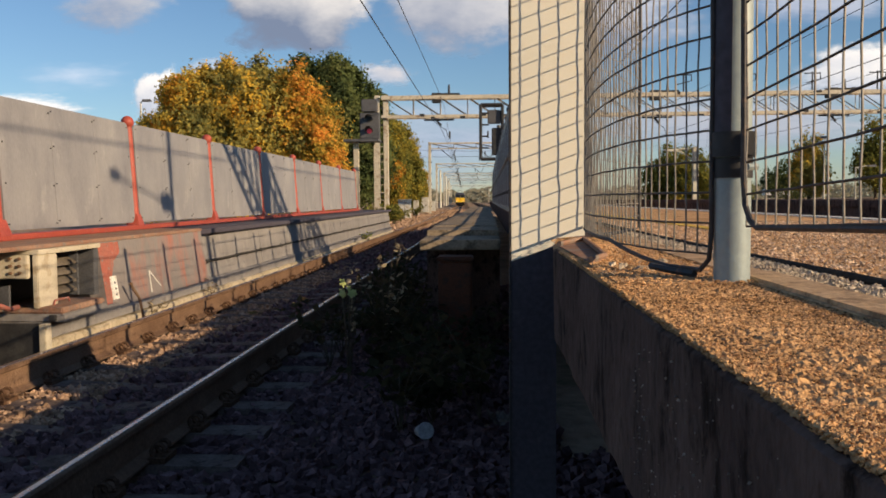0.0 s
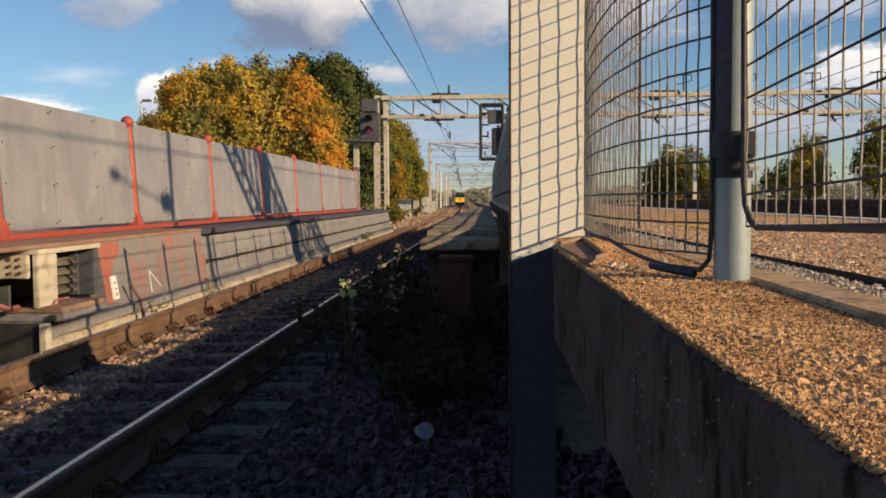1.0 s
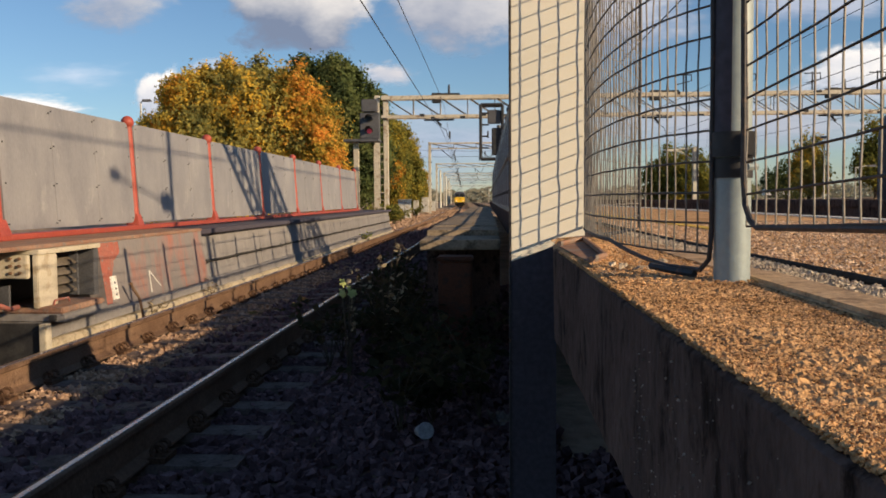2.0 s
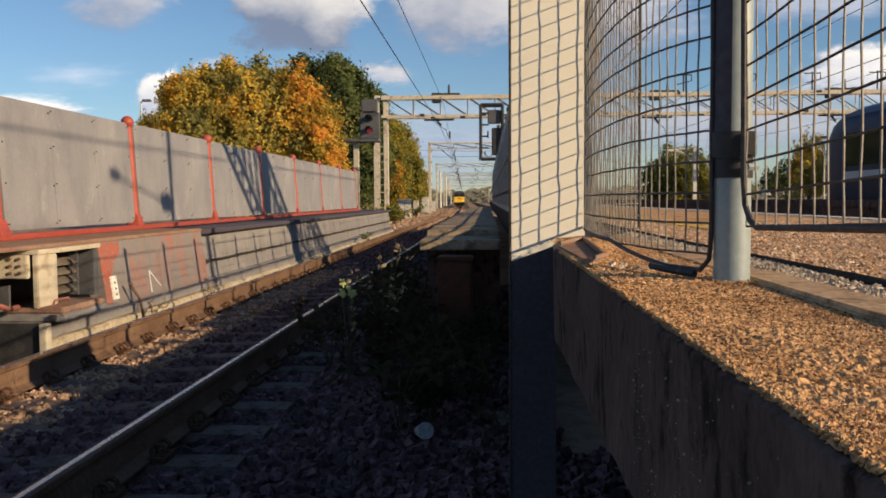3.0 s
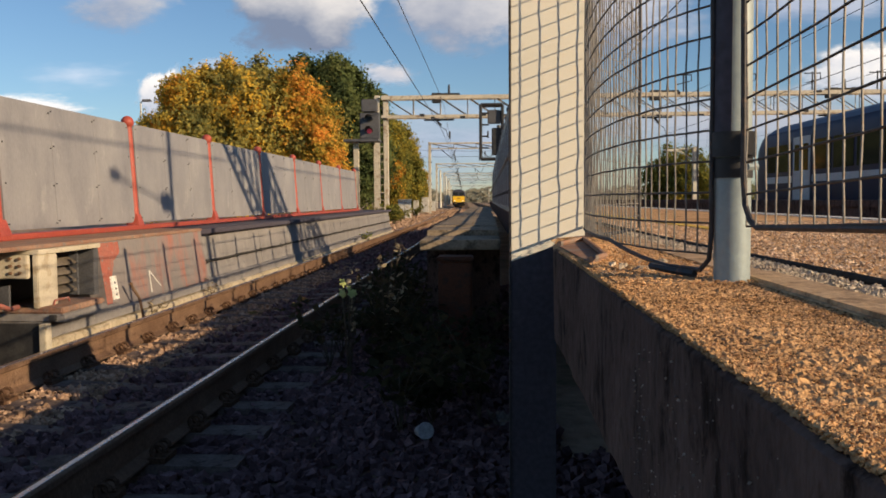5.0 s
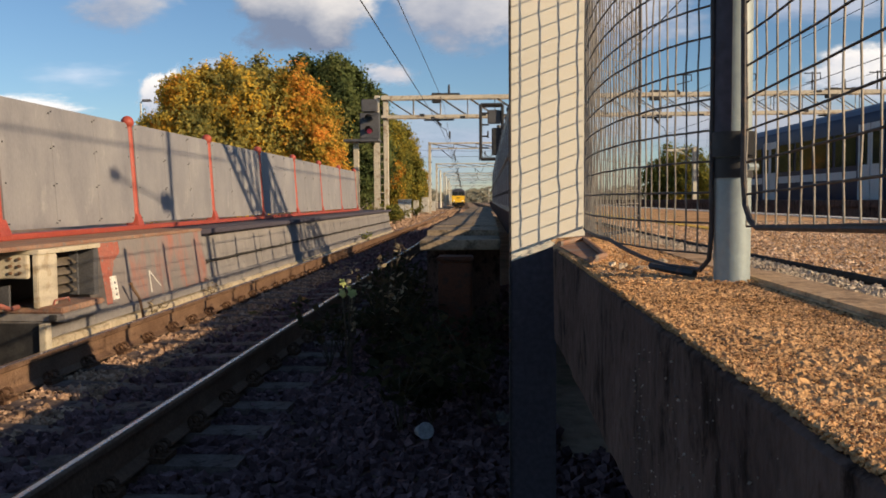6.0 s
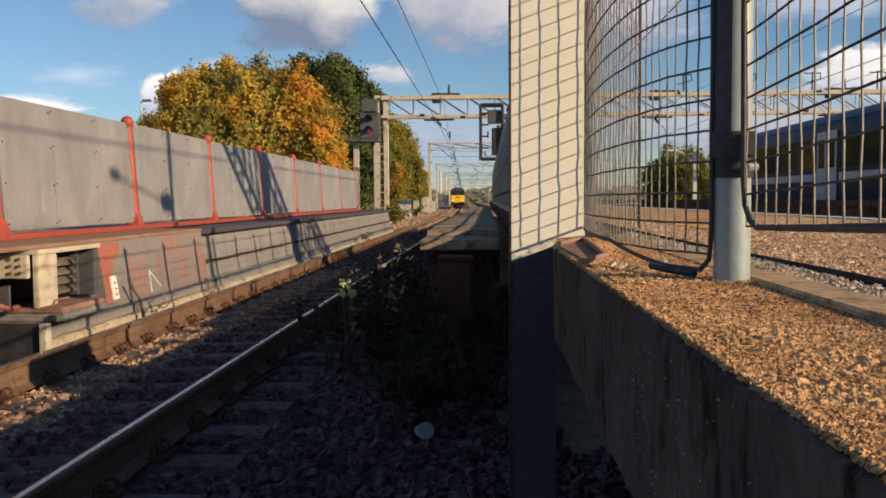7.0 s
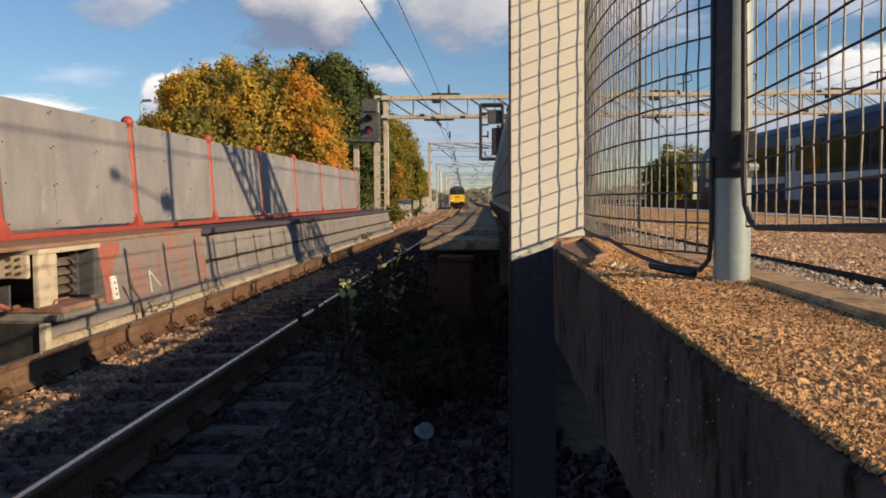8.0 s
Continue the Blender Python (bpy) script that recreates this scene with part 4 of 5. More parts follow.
wires = (("contact_wire", 5.12, 0.014), ("catenary_wire", 6.95, 0.012))
for cx, spans in ((TRACKS[0], ((-12, 55), (55, 137), (137, 182), (182, 225), (225, 330))), (TRACKS[1], ((-5, 55), (55, 137), (137, 225))), (TRACKS[2], ((-5, 55), (55, 137))), (18.0, ((-5, 55), (55, 137)))):
    for nm, z, r in wires:
        s = Soup()
        for a, b in spans:
            sag = 0.05 if nm == "contact_wire" else 0.6
            k = 0 if a < 0 else 1
            s.tube([(cx + bend(a + (b - a) * i / 14), a + (b - a) * i / 14, z - sag * 4 * (i / 14) * (1 - i / 14) * (1 if a >= 0 else 0.25)) for i in range(15)], r if a < 50 else r * 0.7, 5)
        for a, b in spans:
            if nm == "catenary_wire" and a >= 0:
                for i in range(1, 12):
                    u = i / 12
                    s.tube([(cx + bend(a + (b - a) * u), a + (b - a) * u, 5.12), (cx + bend(a + (b - a) * u), a + (b - a) * u, z - 2.4 * u * (1 - u))], 0.006 + a * 0.00003, 4)
        solid(nm, s, M_DARK, "thin dark overhead wire above the track", "overhead wire")

rr = random.Random(41)
for d in (105, 185, 260):
    s = Soup()
    bx, zt = bend(d), 6.4 + rr.uniform(-0.3, 0.5)
    for dz in (0.0, 0.9):
        s.tube([(bx - 7.5 + 2.0 * i, d, zt + dz - (0.25 * math.sin(math.pi * i / 9) if dz else 0)) for i in range(10)], 0.012 + d * 0.00008, 4)
    for xc in (-2.5, 1.3, 4.6):
        s.tube([(bx + xc, d, zt + 0.7), (bx + xc, d, zt - 0.1), (bx + xc + 0.5, d, zt - 0.6), (bx + xc - 0.3, d, 5.15)], 0.03, 4)
        s.tube([(bx + xc, d, zt + 0.1), (bx + xc, d, zt + 0.6)], 0.07, 6)
    solid("headspan_wire", s, M_BOX, "dark cross-span wires with insulators over the line", "overhead wire")

# Unseen column on the far platform, added to throw a pole shadow on the screens.
lc = thing("platform_lamp", "slim unseen column with arm and box, added for its shadow on the screens", "lamp column", (7.3, 6.36, 1.03))
part("column", Soup().tube([(0, 0, 0), (0, 0, 2.0), (0, 0, 6.2)], 0.075, 10, 0.06), M_GALV, lc, smooth=True)
part("arm", Soup().tube([(0, 0, 4.55), (0, -0.6, 4.68), (0, -1.2, 4.82), (0, -1.8, 4.95)], 0.018, 6), M_GALV, lc, smooth=True)
part("arm_box", Soup().box(-0.12, 0.12, -0.42, -0.07, 4.50, 4.72, 0.03), M_BOX, lc, "grey box shaped for its shadow")
part("arm_end", Soup().box(-0.08, 0.08, -1.98, -1.72, 4.92, 5.02, 0.02), M_BOX, lc)
part("bracket", Soup().tube([(0, 0, 4.5), (0, -0.13, 4.5)], 0.03, 6), M_BOX, lc)

sg = thing("colour_light_signal", "dark grey colour light signal showing red on a pole", "signal", (-4.55, 33.0, 0.0))
part("pole", Soup().box(-0.62, -0.42, -0.1, 0.1, -0.3, 3.4, 0.01), M_CREAMFRAME, sg)
part("platform", Soup().box(-0.95, 0.42, -0.45, 0.35, 3.36, 3.46, 0.01), M_BOX, sg)
h = part("head", Soup().box(-0.36, 0.40, -0.12, 0.2, 3.48, 4.50, 0.03), M_BOX, sg)
part("upper_box", Soup().box(-0.28, 0.32, -0.18, 0.2, 4.53, 5.0, 0.02), M_BOX, sg)
for zz, mm in ((4.22, M_DARK), (3.78, M_REDLENS)):
    part("lens", Soup().tube([(0.02, -0.13, zz), (0.02, -0.16, zz)], 0.095, 16), mm, h, "round signal lens")
    s = Soup()
    s.loft([[(0.02 + 0.16 * math.cos(a), -0.13, zz + 0.16 * math.sin(a)) for a in [math.pi * i / 8 for i in range(9)]],
            [(0.02 + 0.16 * math.cos(a), -0.42, zz + 0.02 + 0.16 * math.sin(a)) for a in [math.pi * i / 8 for i in range(9)]]], closed=False)
    part("hood", s, M_DARK, h, "black lens hood")
s = Soup()
for x in (0.15, 0.55):
    s.tube([(x, 0.25, 0.3), (x, 0.25, 3.4)], 0.025, 5)
for i in range(10):
    s.tube([(0.15, 0.25, 0.5 + 0.3 * i), (0.55, 0.25, 0.5 + 0.3 * i)], 0.018, 5)
part("ladder", s, M_CREAMFRAME, sg, "pale steel ladder")

sg = thing("platform_signal", "black-framed signal head in a safety cage above the fence", "signal", (0.18, 30.0, 0.9))
s = Soup()
for a, b in (((-0.38, 1.62), (-0.38, 3.50)), ((-0.38, 3.50), (0.38, 3.50)), ((0.38, 3.50), (0.38, 1.62)), ((0.38, 1.62), (-0.38, 1.62))):
    for yy in (-0.25, 0.25):
        s.tube([(a[0], yy, a[1]), (b[0], yy, b[1])], 0.055, 6)
for zz in (2.0, 2.4, 2.8, 3.2):
    s.tube([(-0.38, -0.25, zz), (-0.38, 0.25, zz)], 0.03, 5)
    s.tube([(-0.38, -0.25, zz), (-0.1, -0.25, zz)], 0.03, 5)
part("cage", s, M_DARK, sg)
part("head", Soup().box(-0.14, 0.32, -0.2, 0.1, 2.85, 3.32, 0.02), M_BOX, sg)
part("lower_head", Soup().box(0.0, 0.36, -0.2, 0.1, 1.75, 2.7, 0.03), M_DARK, sg)
part("post", Soup().tube([(0.25, 0, 0), (0.25, 0, 2.8)], 0.07, 8), M_BOX, sg)


# ---- trees ----
def tree(at, height, lobes, material, leaves, size, label, trunk=0.25, seed=1, extra=None):
    """lobes: (x, y, z, rx, ry, rz) of the crown's masses, about the tree's foot."""
    rr = random.Random(seed)
    t = thing("tree", label, "tree", at)
    wood = Soup()
    zs = height * 0.55
    wood.tube([(0, 0, -0.3), (0.05, 0, 0.4), (rr.uniform(-0.2, 0.2), 0.1, zs * 0.5), (rr.uniform(-0.3, 0.3), 0, zs)], trunk, 8, trunk * 0.5)
    for lx, ly, lz, ax, ay, az in lobes:
        wood.tube([(0, 0, zs * rr.uniform(0.35, 0.8)), (lx * 0.5 + rr.uniform(-0.3, 0.3), ly * 0.5, lz * 0.7), (lx, ly, lz + az * 0.4)], trunk * 0.35, 6, trunk * 0.08)
        for _ in range(4):
            d = Vector((rr.gauss(0, 1), rr.gauss(0, 1), rr.gauss(0.3, 0.8))).normalized()
            wood.tube([(lx, ly, lz), (lx + d.x * ax * 0.55, ly + d.y * ay * 0.55, lz + d.z * az * 0.5), (lx + d.x * ax * 1.0, ly + d.y * ay * 1.0, lz + d.z * az * 1.02)], trunk * 0.12, 5, 0.01)
    part("trunk", wood, M_BARK, t, smooth=True)
    vol = [b[3] * b[4] * b[5] for b in lobes]
    for mt, share in ((material, 1.0),) if extra is None else ((material, 0.8), (extra, 0.2)):
        crown = Soup()
        todo = int(leaves * share)
        while todo > 0:
            lx, ly, lz, ax, ay, az = rr.choices(lobes, [v ** 0.67 for v in vol])[0]
            d = Vector((rr.gauss(0, 1), rr.gauss(0, 1), rr.gauss(0, 1))).normalized()
            rad = (0.45 + 0.58 * rr.random() ** 0.7) * (1 + 0.34 * noise.noise(d * 3.4 + Vector((lx, ly, lz))))
            c = Vector((lx + d.x * ax * rad, ly + d.y * ay * rad, lz + d.z * az * rad))
            if c.z < 0.1:
                continue
            for _ in range(rr.randint(16, 34)):
                p = c + Vector((rr.gauss(0, 1), rr.gauss(0, 1), rr.gauss(0, 1))) * size * 1.55
                nn = (d + Vector((rr.gauss(0, 1), rr.gauss(0, 1), rr.gauss(0.2, 1))) * 0.55).normalized()
                a = nn.orthogonal().normalized()
                a = (a * math.cos(q := rr.uniform(0, 6.28)) + nn.cross(a) * math.sin(q)) * size * rr.uniform(0.6, 1.2)
                b = nn.cross(a).normalized() * size * rr.uniform(0.4, 0.75)
                crown.add([tuple(p - a), tuple(p + b), tuple(p + a), tuple(p - b)], [(0, 1, 2, 3)])
                todo -= 1
        part("crown", crown, mt, t)
    return t


tree((-13.2, 44, -0.3), 9, [(-3.6, 0, 3.4, 2.2, 2.2, 2.6), (-1.5, 0, 5.0, 2.6, 2.6, 3.0), (1.2, -0.4, 5.3, 2.8, 2.4, 3.0), (3.6, 0.2, 4.0, 2.2, 2.4, 3.0), (0, -1, 3.0, 4.0, 2.2, 2.6), (-4.8, 0, 2.2, 1.4, 1.6, 2.0), (2.6, 0, 6.4, 1.6, 1.6, 1.7), (-2.5, 0, 7.0, 1.2, 1.3, 1.4), (0, 0, 7.2, 1.3, 1.3, 1.2), (-3.2, 0, 6.2, 0.6, 0.7, 1.7), (-0.3, 0, 7.9, 0.5, 0.6, 1.0), (1.3, 0, 7.6, 0.5, 0.6, 1.3), (2.4, 0, 7.4, 0.5, 0.5, 1.2), (-1.4, 0, 7.4, 0.5, 0.6, 1.2), (-4.3, 0, 4.6, 0.6, 0.7, 1.2)],
     M_LEAF_AUTUMN, 150000, 0.105, "broad autumn tree with yellow, olive and orange leaves", 0.3, 2)
tree((-8.6, 43, -0.3), 8, [(0, 0, 4.2, 1.1, 1.6, 2.9), (0.4, 0, 2.4, 1.2, 1.4, 2.0), (-0.9, 0, 6.2, 1.3, 1.4, 2.0), (-1.8, 0, 5.4, 1.3, 1.2, 2.2)], M_LEAF_ORANGE, 26000, 0.10, "slender orange autumn tree behind the screens", 0.16, 3)
tree((-11.7, 68, -0.3), 13, [(0.2, 0, 9.4, 2.4, 2.4, 3.0), (1.6, 0, 6.4, 2.2, 2.2, 3.4), (-2.2, 0, 8.9, 2.2, 2.2, 3.4), (0.6, 0, 3.4, 2.6, 2.0, 3.0), (-3.0, 0, 12.1, 0.8, 0.8, 0.9), (2.5, 0, 8.4, 1.3, 1.5, 2.2), (-0.6, 0, 11.5, 1.5, 1.5, 1.3), (2.9, 0, 5.0, 1.2, 1.5, 2.6)], M_LEAF_GREEN, 60000, 0.16, "tall dark green tree behind the autumn tree", 0.35, 4)
for i, (x, y, h, mt, lb) in enumerate(((-9.0, 74, 9.2, M_LEAF_OLIVE, "olive-green trackside tree beside the line"), (-9.1, 88, 9.8, M_LEAF_OLIVE, "olive-green trackside tree beside the line"), (-7.9, 73, 4.6, M_LEAF_ORANGE, "small orange autumn tree beside the line"), (-9.6, 98, 9.6, M_LEAF_OLIVE, "olive-green trackside tree beside the line"),
                                        (-9.6, 108, 7.6, M_LEAF_OLIVE, "olive-green trackside tree beside the line"), (-8.2, 108, 5.2, M_LEAF_ORANGE, "small orange autumn tree beside the line"), (-10.2, 82, 10.0, M_LEAF_GREEN, "dark green trackside tree beside the line"))):
    k = h * (0.09 if mt is M_LEAF_ORANGE else 0.2)
    tree((x, y, -0.3), h, [(0, 0, h * 0.62, k, k, h * 0.36), (k * 0.4, 0, h * 0.35, k, k, h * 0.32), (-k * 0.5, 0, h * 0.5, k, k, h * 0.3), (0.0, 0, h * 0.85, h * 0.1, h * 0.1, h * 0.14)], mt, int(90000 * k / h), 0.14, lb, 0.16, 20 + i)
for i, (x, y, h, w, mt, lb) in enumerate(((13.0, 62, 4.6, 1.3, M_LEAF_OLIVE, "dark bushy tree beyond the far platform"), (15.2, 64, 4.6, 1.7, M_LEAF_OLIVE, "olive bushy tree beyond the far platform"), (25.2, 68, 5.8, 1.15, M_LEAF_AUTUMN, "yellow-green tree beyond the tracks"),
                                           (29.4, 66, 6.4, 1.25, M_LEAF_OLIVE, "olive-yellow tree beyond the tracks"), (32.6, 66, 6.2, 1.4, M_LEAF_AUTUMN, "yellow-green tree beyond the tracks"), (22.4, 80, 3.2, 1.7, M_LEAF_GREEN, "low dark hedge tree beyond the tracks"), (17.5, 82, 3.4, 1.8, M_LEAF_OLIVE, "low olive hedge tree beyond the tracks"), (29, 84, 3.8, 1.8, M_LEAF_GREEN, "low dark hedge tree beyond the tracks"), (38.5, 70, 5.4, 1.8, M_LEAF_GREEN, "dark green tree beyond the tracks"))):
    tree((x, y, 0.35 if x < 18 else 0.35 + (min(x, 32) - 18) * 0.05), h, [(0, 0, h * 0.6, w, w, h * 0.38), (w * 0.4, 0, h * 0.35, w * 0.9, w, h * 0.32), (-w * 0.5, 0, h * 0.4, w * 0.9, w, h * 0.3)], mt, 8000, 0.12, lb, 0.14, 50 + i)
far = Soup()
rr = random.Random(9)
for _ in range(9000):
    x = rr.uniform(-160, 220)
    y = 420 + rr.uniform(-20, 20)
    hgt = 7 + 4 * noise.noise(Vector((x * 0.03, 0, 0))) + 2 * noise.noise(Vector((x * 0.2, 3, 0)))
    p = Vector((x, y, rr.uniform(0, max(hgt, 2))))
    a = Vector((rr.gauss(0, 1), 0.2, rr.gauss(0, 1))).normalized() * 0.9
    b = Vector((a.z, 0.3, -a.x)) * 0.6
    far.add([tuple(p - a), tuple(p + b), tuple(p + a), tuple(p - b)], [(0, 1, 2, 3)])
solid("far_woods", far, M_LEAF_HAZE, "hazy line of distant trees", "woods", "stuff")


# ---- ballast stones, weeds and litter ----
def stones(name, n, x0, x1, y0, y1, lo, hi, z, label, seed, material=M_STONESHADE):
    rr = random.Random(seed)
    s = Soup()
    quads = [(3, 2, 1, 0), (4, 5, 6, 7), (0, 1, 5, 4), (1, 2, 6, 5), (2, 3, 7, 6), (3, 0, 4, 7)]
    for _ in range(n):
        x, y = rr.uniform(x0, x1), y0 + (y1 - y0) * rr.random() ** 1.35
        if min(abs(x - TRACKS[0] - 0.752), abs(x - TRACKS[0] + 0.752)) < 0.085:
            continue
        if x > TRACKS[0] - 1.3 and x < TRACKS[0] + 1.27 and rr.random() < 0.88 and min(abs(y - q) for q in SLEEPER_Y) < 0.12:
            continue
        r = rr.uniform(lo, hi)
        q = Euler((rr.random() * 6, rr.random() * 6, rr.random() * 6)).to_matrix()
        e = (rr.uniform(0.7, 1.2) * r, rr.uniform(0.55, 1.0) * r, rr.uniform(0.4, 0.8) * r)
        pts = [q @ Vector((a * e[0] * rr.uniform(0.45, 1.1), b * e[1] * rr.uniform(0.45, 1.1), c * e[2] * rr.uniform(0.6, 1.05))) for a, b, c in
               ((-1, -1, -1), (1, -1, -1), (1, 1, -1), (-1, 1, -1), (-1, -1, 1), (1, -1, 1), (1, 1, 1), (-1, 1, 1))]
        c = Vector((x, y, z - 0.045 + rr.uniform(-0.02, 0.02) + 0.02 * noise.noise(Vector((x * 1.5, y * 1.5, 0)))))
        s.add([tuple(p + c) for p in pts], quads)
    return solid(name, s, material, label, "ballast", "stuff")


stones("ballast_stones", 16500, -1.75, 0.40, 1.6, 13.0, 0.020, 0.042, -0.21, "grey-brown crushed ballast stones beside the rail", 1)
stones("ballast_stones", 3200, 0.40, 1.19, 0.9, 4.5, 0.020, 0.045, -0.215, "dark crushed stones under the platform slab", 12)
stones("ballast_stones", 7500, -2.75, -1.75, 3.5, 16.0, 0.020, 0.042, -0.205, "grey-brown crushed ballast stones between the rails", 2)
stones("ballast_stones", 4000, -3.75, -3.26, 5.0, 20.0, 0.016, 0.034, -0.17, "sunlit brown ballast stones along the wall", 3, M_STONELIT)
stones("ballast_stones", 10000, -3.26, -2.62, 4.0, 18.0, 0.015, 0.032, -0.195, "rust-dusted brown ballast stones by the rail, coloured as sunlit", 6, M_STONELIT)
stones("ballast_stones", 7000, -4.2, 0.1, 16.0, 40.0, 0.03, 0.06, -0.19, "grey-brown ballast stones along the line", 4)

stones("ballast_stones", 6500, -7.5, -2.9, 33.5, 75.0, 0.05, 0.11, -0.22, "sunlit brown ballast and rubble beside the line", 8, M_STONELIT)
stones("ballast_stones", 2500, -6.5, -0.9, 60.0, 120.0, 0.08, 0.16, -0.30, "sunlit brown ballast along the far line", 9, M_STONELIT)


def leaf_blade(s, p, d, up, ln, wd):
    side = d.cross(up).normalized() * wd
    s.add([tuple(p), tuple(p + d * ln * 0.45 + side), tuple(p + d * ln), tuple(p + d * ln * 0.45 - side)], [(0, 1, 2, 3)])


def weed(at, stems, height, size, material, label, seed, lean=0.5, category="weed"):
    rr = random.Random(seed)
    t = thing("weed", label, category, at, group="trackside weeds")
    wood, lv = Soup(), Soup()
    for _ in range(stems):
        a = rr.uniform(0, 6.28)
        h = height * rr.uniform(0.5, 1.1)
        r = h * lean * rr.uniform(0.3, 1.2)
        pts = [Vector((0, 0, -0.05)), Vector((math.cos(a) * r * 0.4, math.sin(a) * r * 0.4, h * 0.6)), Vector((math.cos(a) * r, math.sin(a) * r, h)), Vector((math.cos(a) * r * 1.5, math.sin(a) * r * 1.5, h * 0.86))]
        wood.tube(pts, 0.004, 4, 0.0015)
        for k in range(rr.randint(6, 11)):
            u = rr.uniform(0.25, 1.0) * (len(pts) - 1)
            i = min(int(u), len(pts) - 2)
            p = pts[i].lerp(pts[i + 1], u - i)
            d = Vector((rr.gauss(0, 1), rr.gauss(0, 1), rr.gauss(0.2, 0.6))).normalized()
            leaf_blade(lv, p, d, Vector((rr.gauss(0, 0.5), rr.gauss(0, 0.5), 1)), size * rr.uniform(0.6, 1.3), size * rr.uniform(0.25, 0.42))
    part("stem_tangle", wood, M_BARK, t, kind="stuff")
    part("foliage", lv, material, t, kind="stuff")
    return t


weed((-0.82, 6.7, -0.20), 9, 0.93, 0.062, M_LEAF_STRAW, "dry straggling weed beside the rail", 2, 0.28)
weed((-1.02, 6.2, -0.18), 4, 0.72, 0.05, M_LEAF_STRAW, "thin dry weed beside the rail", 1, 0.22)
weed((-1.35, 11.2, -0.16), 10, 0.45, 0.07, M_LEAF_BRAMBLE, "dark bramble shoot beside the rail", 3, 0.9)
rr = random.Random(77)
t = thing("weed", "few round yellow-green leaves catching the sun over the rail", "weed", (-1.0, 6.0, -0.22), group="trackside weeds")
for k in range(8):
    s = Soup()
    c = Vector((rr.uniform(-0.05, 0.08), rr.uniform(-0.06, 0.06), 0.64 + rr.uniform(0.0, 0.09)))
    nrm = Vector((rr.uniform(0.8, 1.2), -0.8, rr.uniform(0.2, 0.6))).normalized()
    u = nrm.orthogonal().normalized()
    v = nrm.cross(u)
    rad = rr.uniform(0.018, 0.032)
    s.add([tuple(c + nrm * 0.012)] + [tuple(c + (u * math.cos(a) + v * math.sin(a)) * rad * (1.0 + 0.28 * math.cos(a * 5))) for a in [2 * math.pi * i / 20 for i in range(20)]], [(0, 1 + i, 1 + (i + 1) % 20) for i in range(20)])
    part("leaf", s, M_LEAF_LIME, t)
    part("stem", Soup().tube([(0, 0, 0), (c.x * 0.4, c.y * 0.4, c.z * 0.6), tuple(c)], 0.004, 4), M_BARK, t)
weed((-3.45, 24.5, -0.16), 8, 0.30, 0.09, M_LEAF_WEED, "yellowing weed at the wall foot", 5, 0.8)
weed((-3.58, 8.85, -0.20), 5, 0.26, 0.045, M_LEAF_STRAW, "small dry weed at the wall foot", 6, 0.5)
weed((-3.62, 11.0, -0.20), 6, 0.27, 0.05, M_LEAF_STRAW, "small dry weed at the wall foot", 7, 0.5)
s = Soup()
r2 = random.Random(61)
n = 7
for j in range(n):
    for i in range(n):
        u, v = i / (n - 1) - 0.5, j / (n - 1) - 0.5
        s.v.append((0.015 * 11 * u * (1 - 0.5 * abs(v)), 0.12 * v, 0.03 * noise.noise(Vector((u * 5, v * 5, 2))) + 0.05 * abs(u) + r2.uniform(-0.006, 0.006)))
s.f = [(j * n + i, j * n + i + 1, (j + 1) * n + i + 1, (j + 1) * n + i) for j in range(n - 1) for i in range(n - 1)]
scrap = solid("paper_scrap", s, M_SCRAP, "crumpled dirty scrap of paper lying in the ballast", "litter")
scrap.matrix_basis = pose(0.06, 4.95, -0.20, 28, 10, 30)
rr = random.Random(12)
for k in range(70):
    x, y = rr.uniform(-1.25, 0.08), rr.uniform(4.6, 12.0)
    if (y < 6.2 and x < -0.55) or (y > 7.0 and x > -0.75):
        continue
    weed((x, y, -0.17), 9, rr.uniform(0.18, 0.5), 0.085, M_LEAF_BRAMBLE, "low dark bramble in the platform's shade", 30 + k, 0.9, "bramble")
for k in range(12):
    x, y = rr.uniform(-7.2, -4.6), rr.uniform(40, 66)
    weed((x, y, -0.28), 14, rr.uniform(0.6, 1.1), 0.22, M_LEAF_OLIVE, "olive scrub beside the line", 90 + k, 0.7, "scrub")

cup = thing("paper_cup", "white paper cup lying in the ballast", "cup", (-0.342, 4.58, -0.17))
cup.matrix_basis = pose(-0.342, 4.58, -0.168, 76, 0, 22)
s = Soup()
ring = lambda r, z: [(r * math.cos(2 * math.pi * i / 24), r * math.sin(2 * math.pi * i / 24), z) for i in range(24)]
s.loft([ring(0.030, -0.11), ring(0.046, 0.0), ring(0.043, 0.0), ring(0.028, -0.105)])
part("body", s, M_CUP, cup, smooth=True)
part("lid", Soup().loft([ring(0.047, 0.0), ring(0.049, 0.006), ring(0.044, 0.012)]), M_CUP, cup, "pale plastic lid", smooth=True)

ob = thing("orange_box", "faded orange plastic box in shade beside the steps", "box", (-0.27, 7.28, -0.23))
part("shell", Soup().box(-0.145, 0.145, -0.13, 0.13, 0.0, 0.81, 0.02), M_ORANGE, ob)
part("lid", Soup().box(-0.155, 0.155, -0.14, 0.14, 0.813, 0.85, 0.01), M_ORANGE, ob)

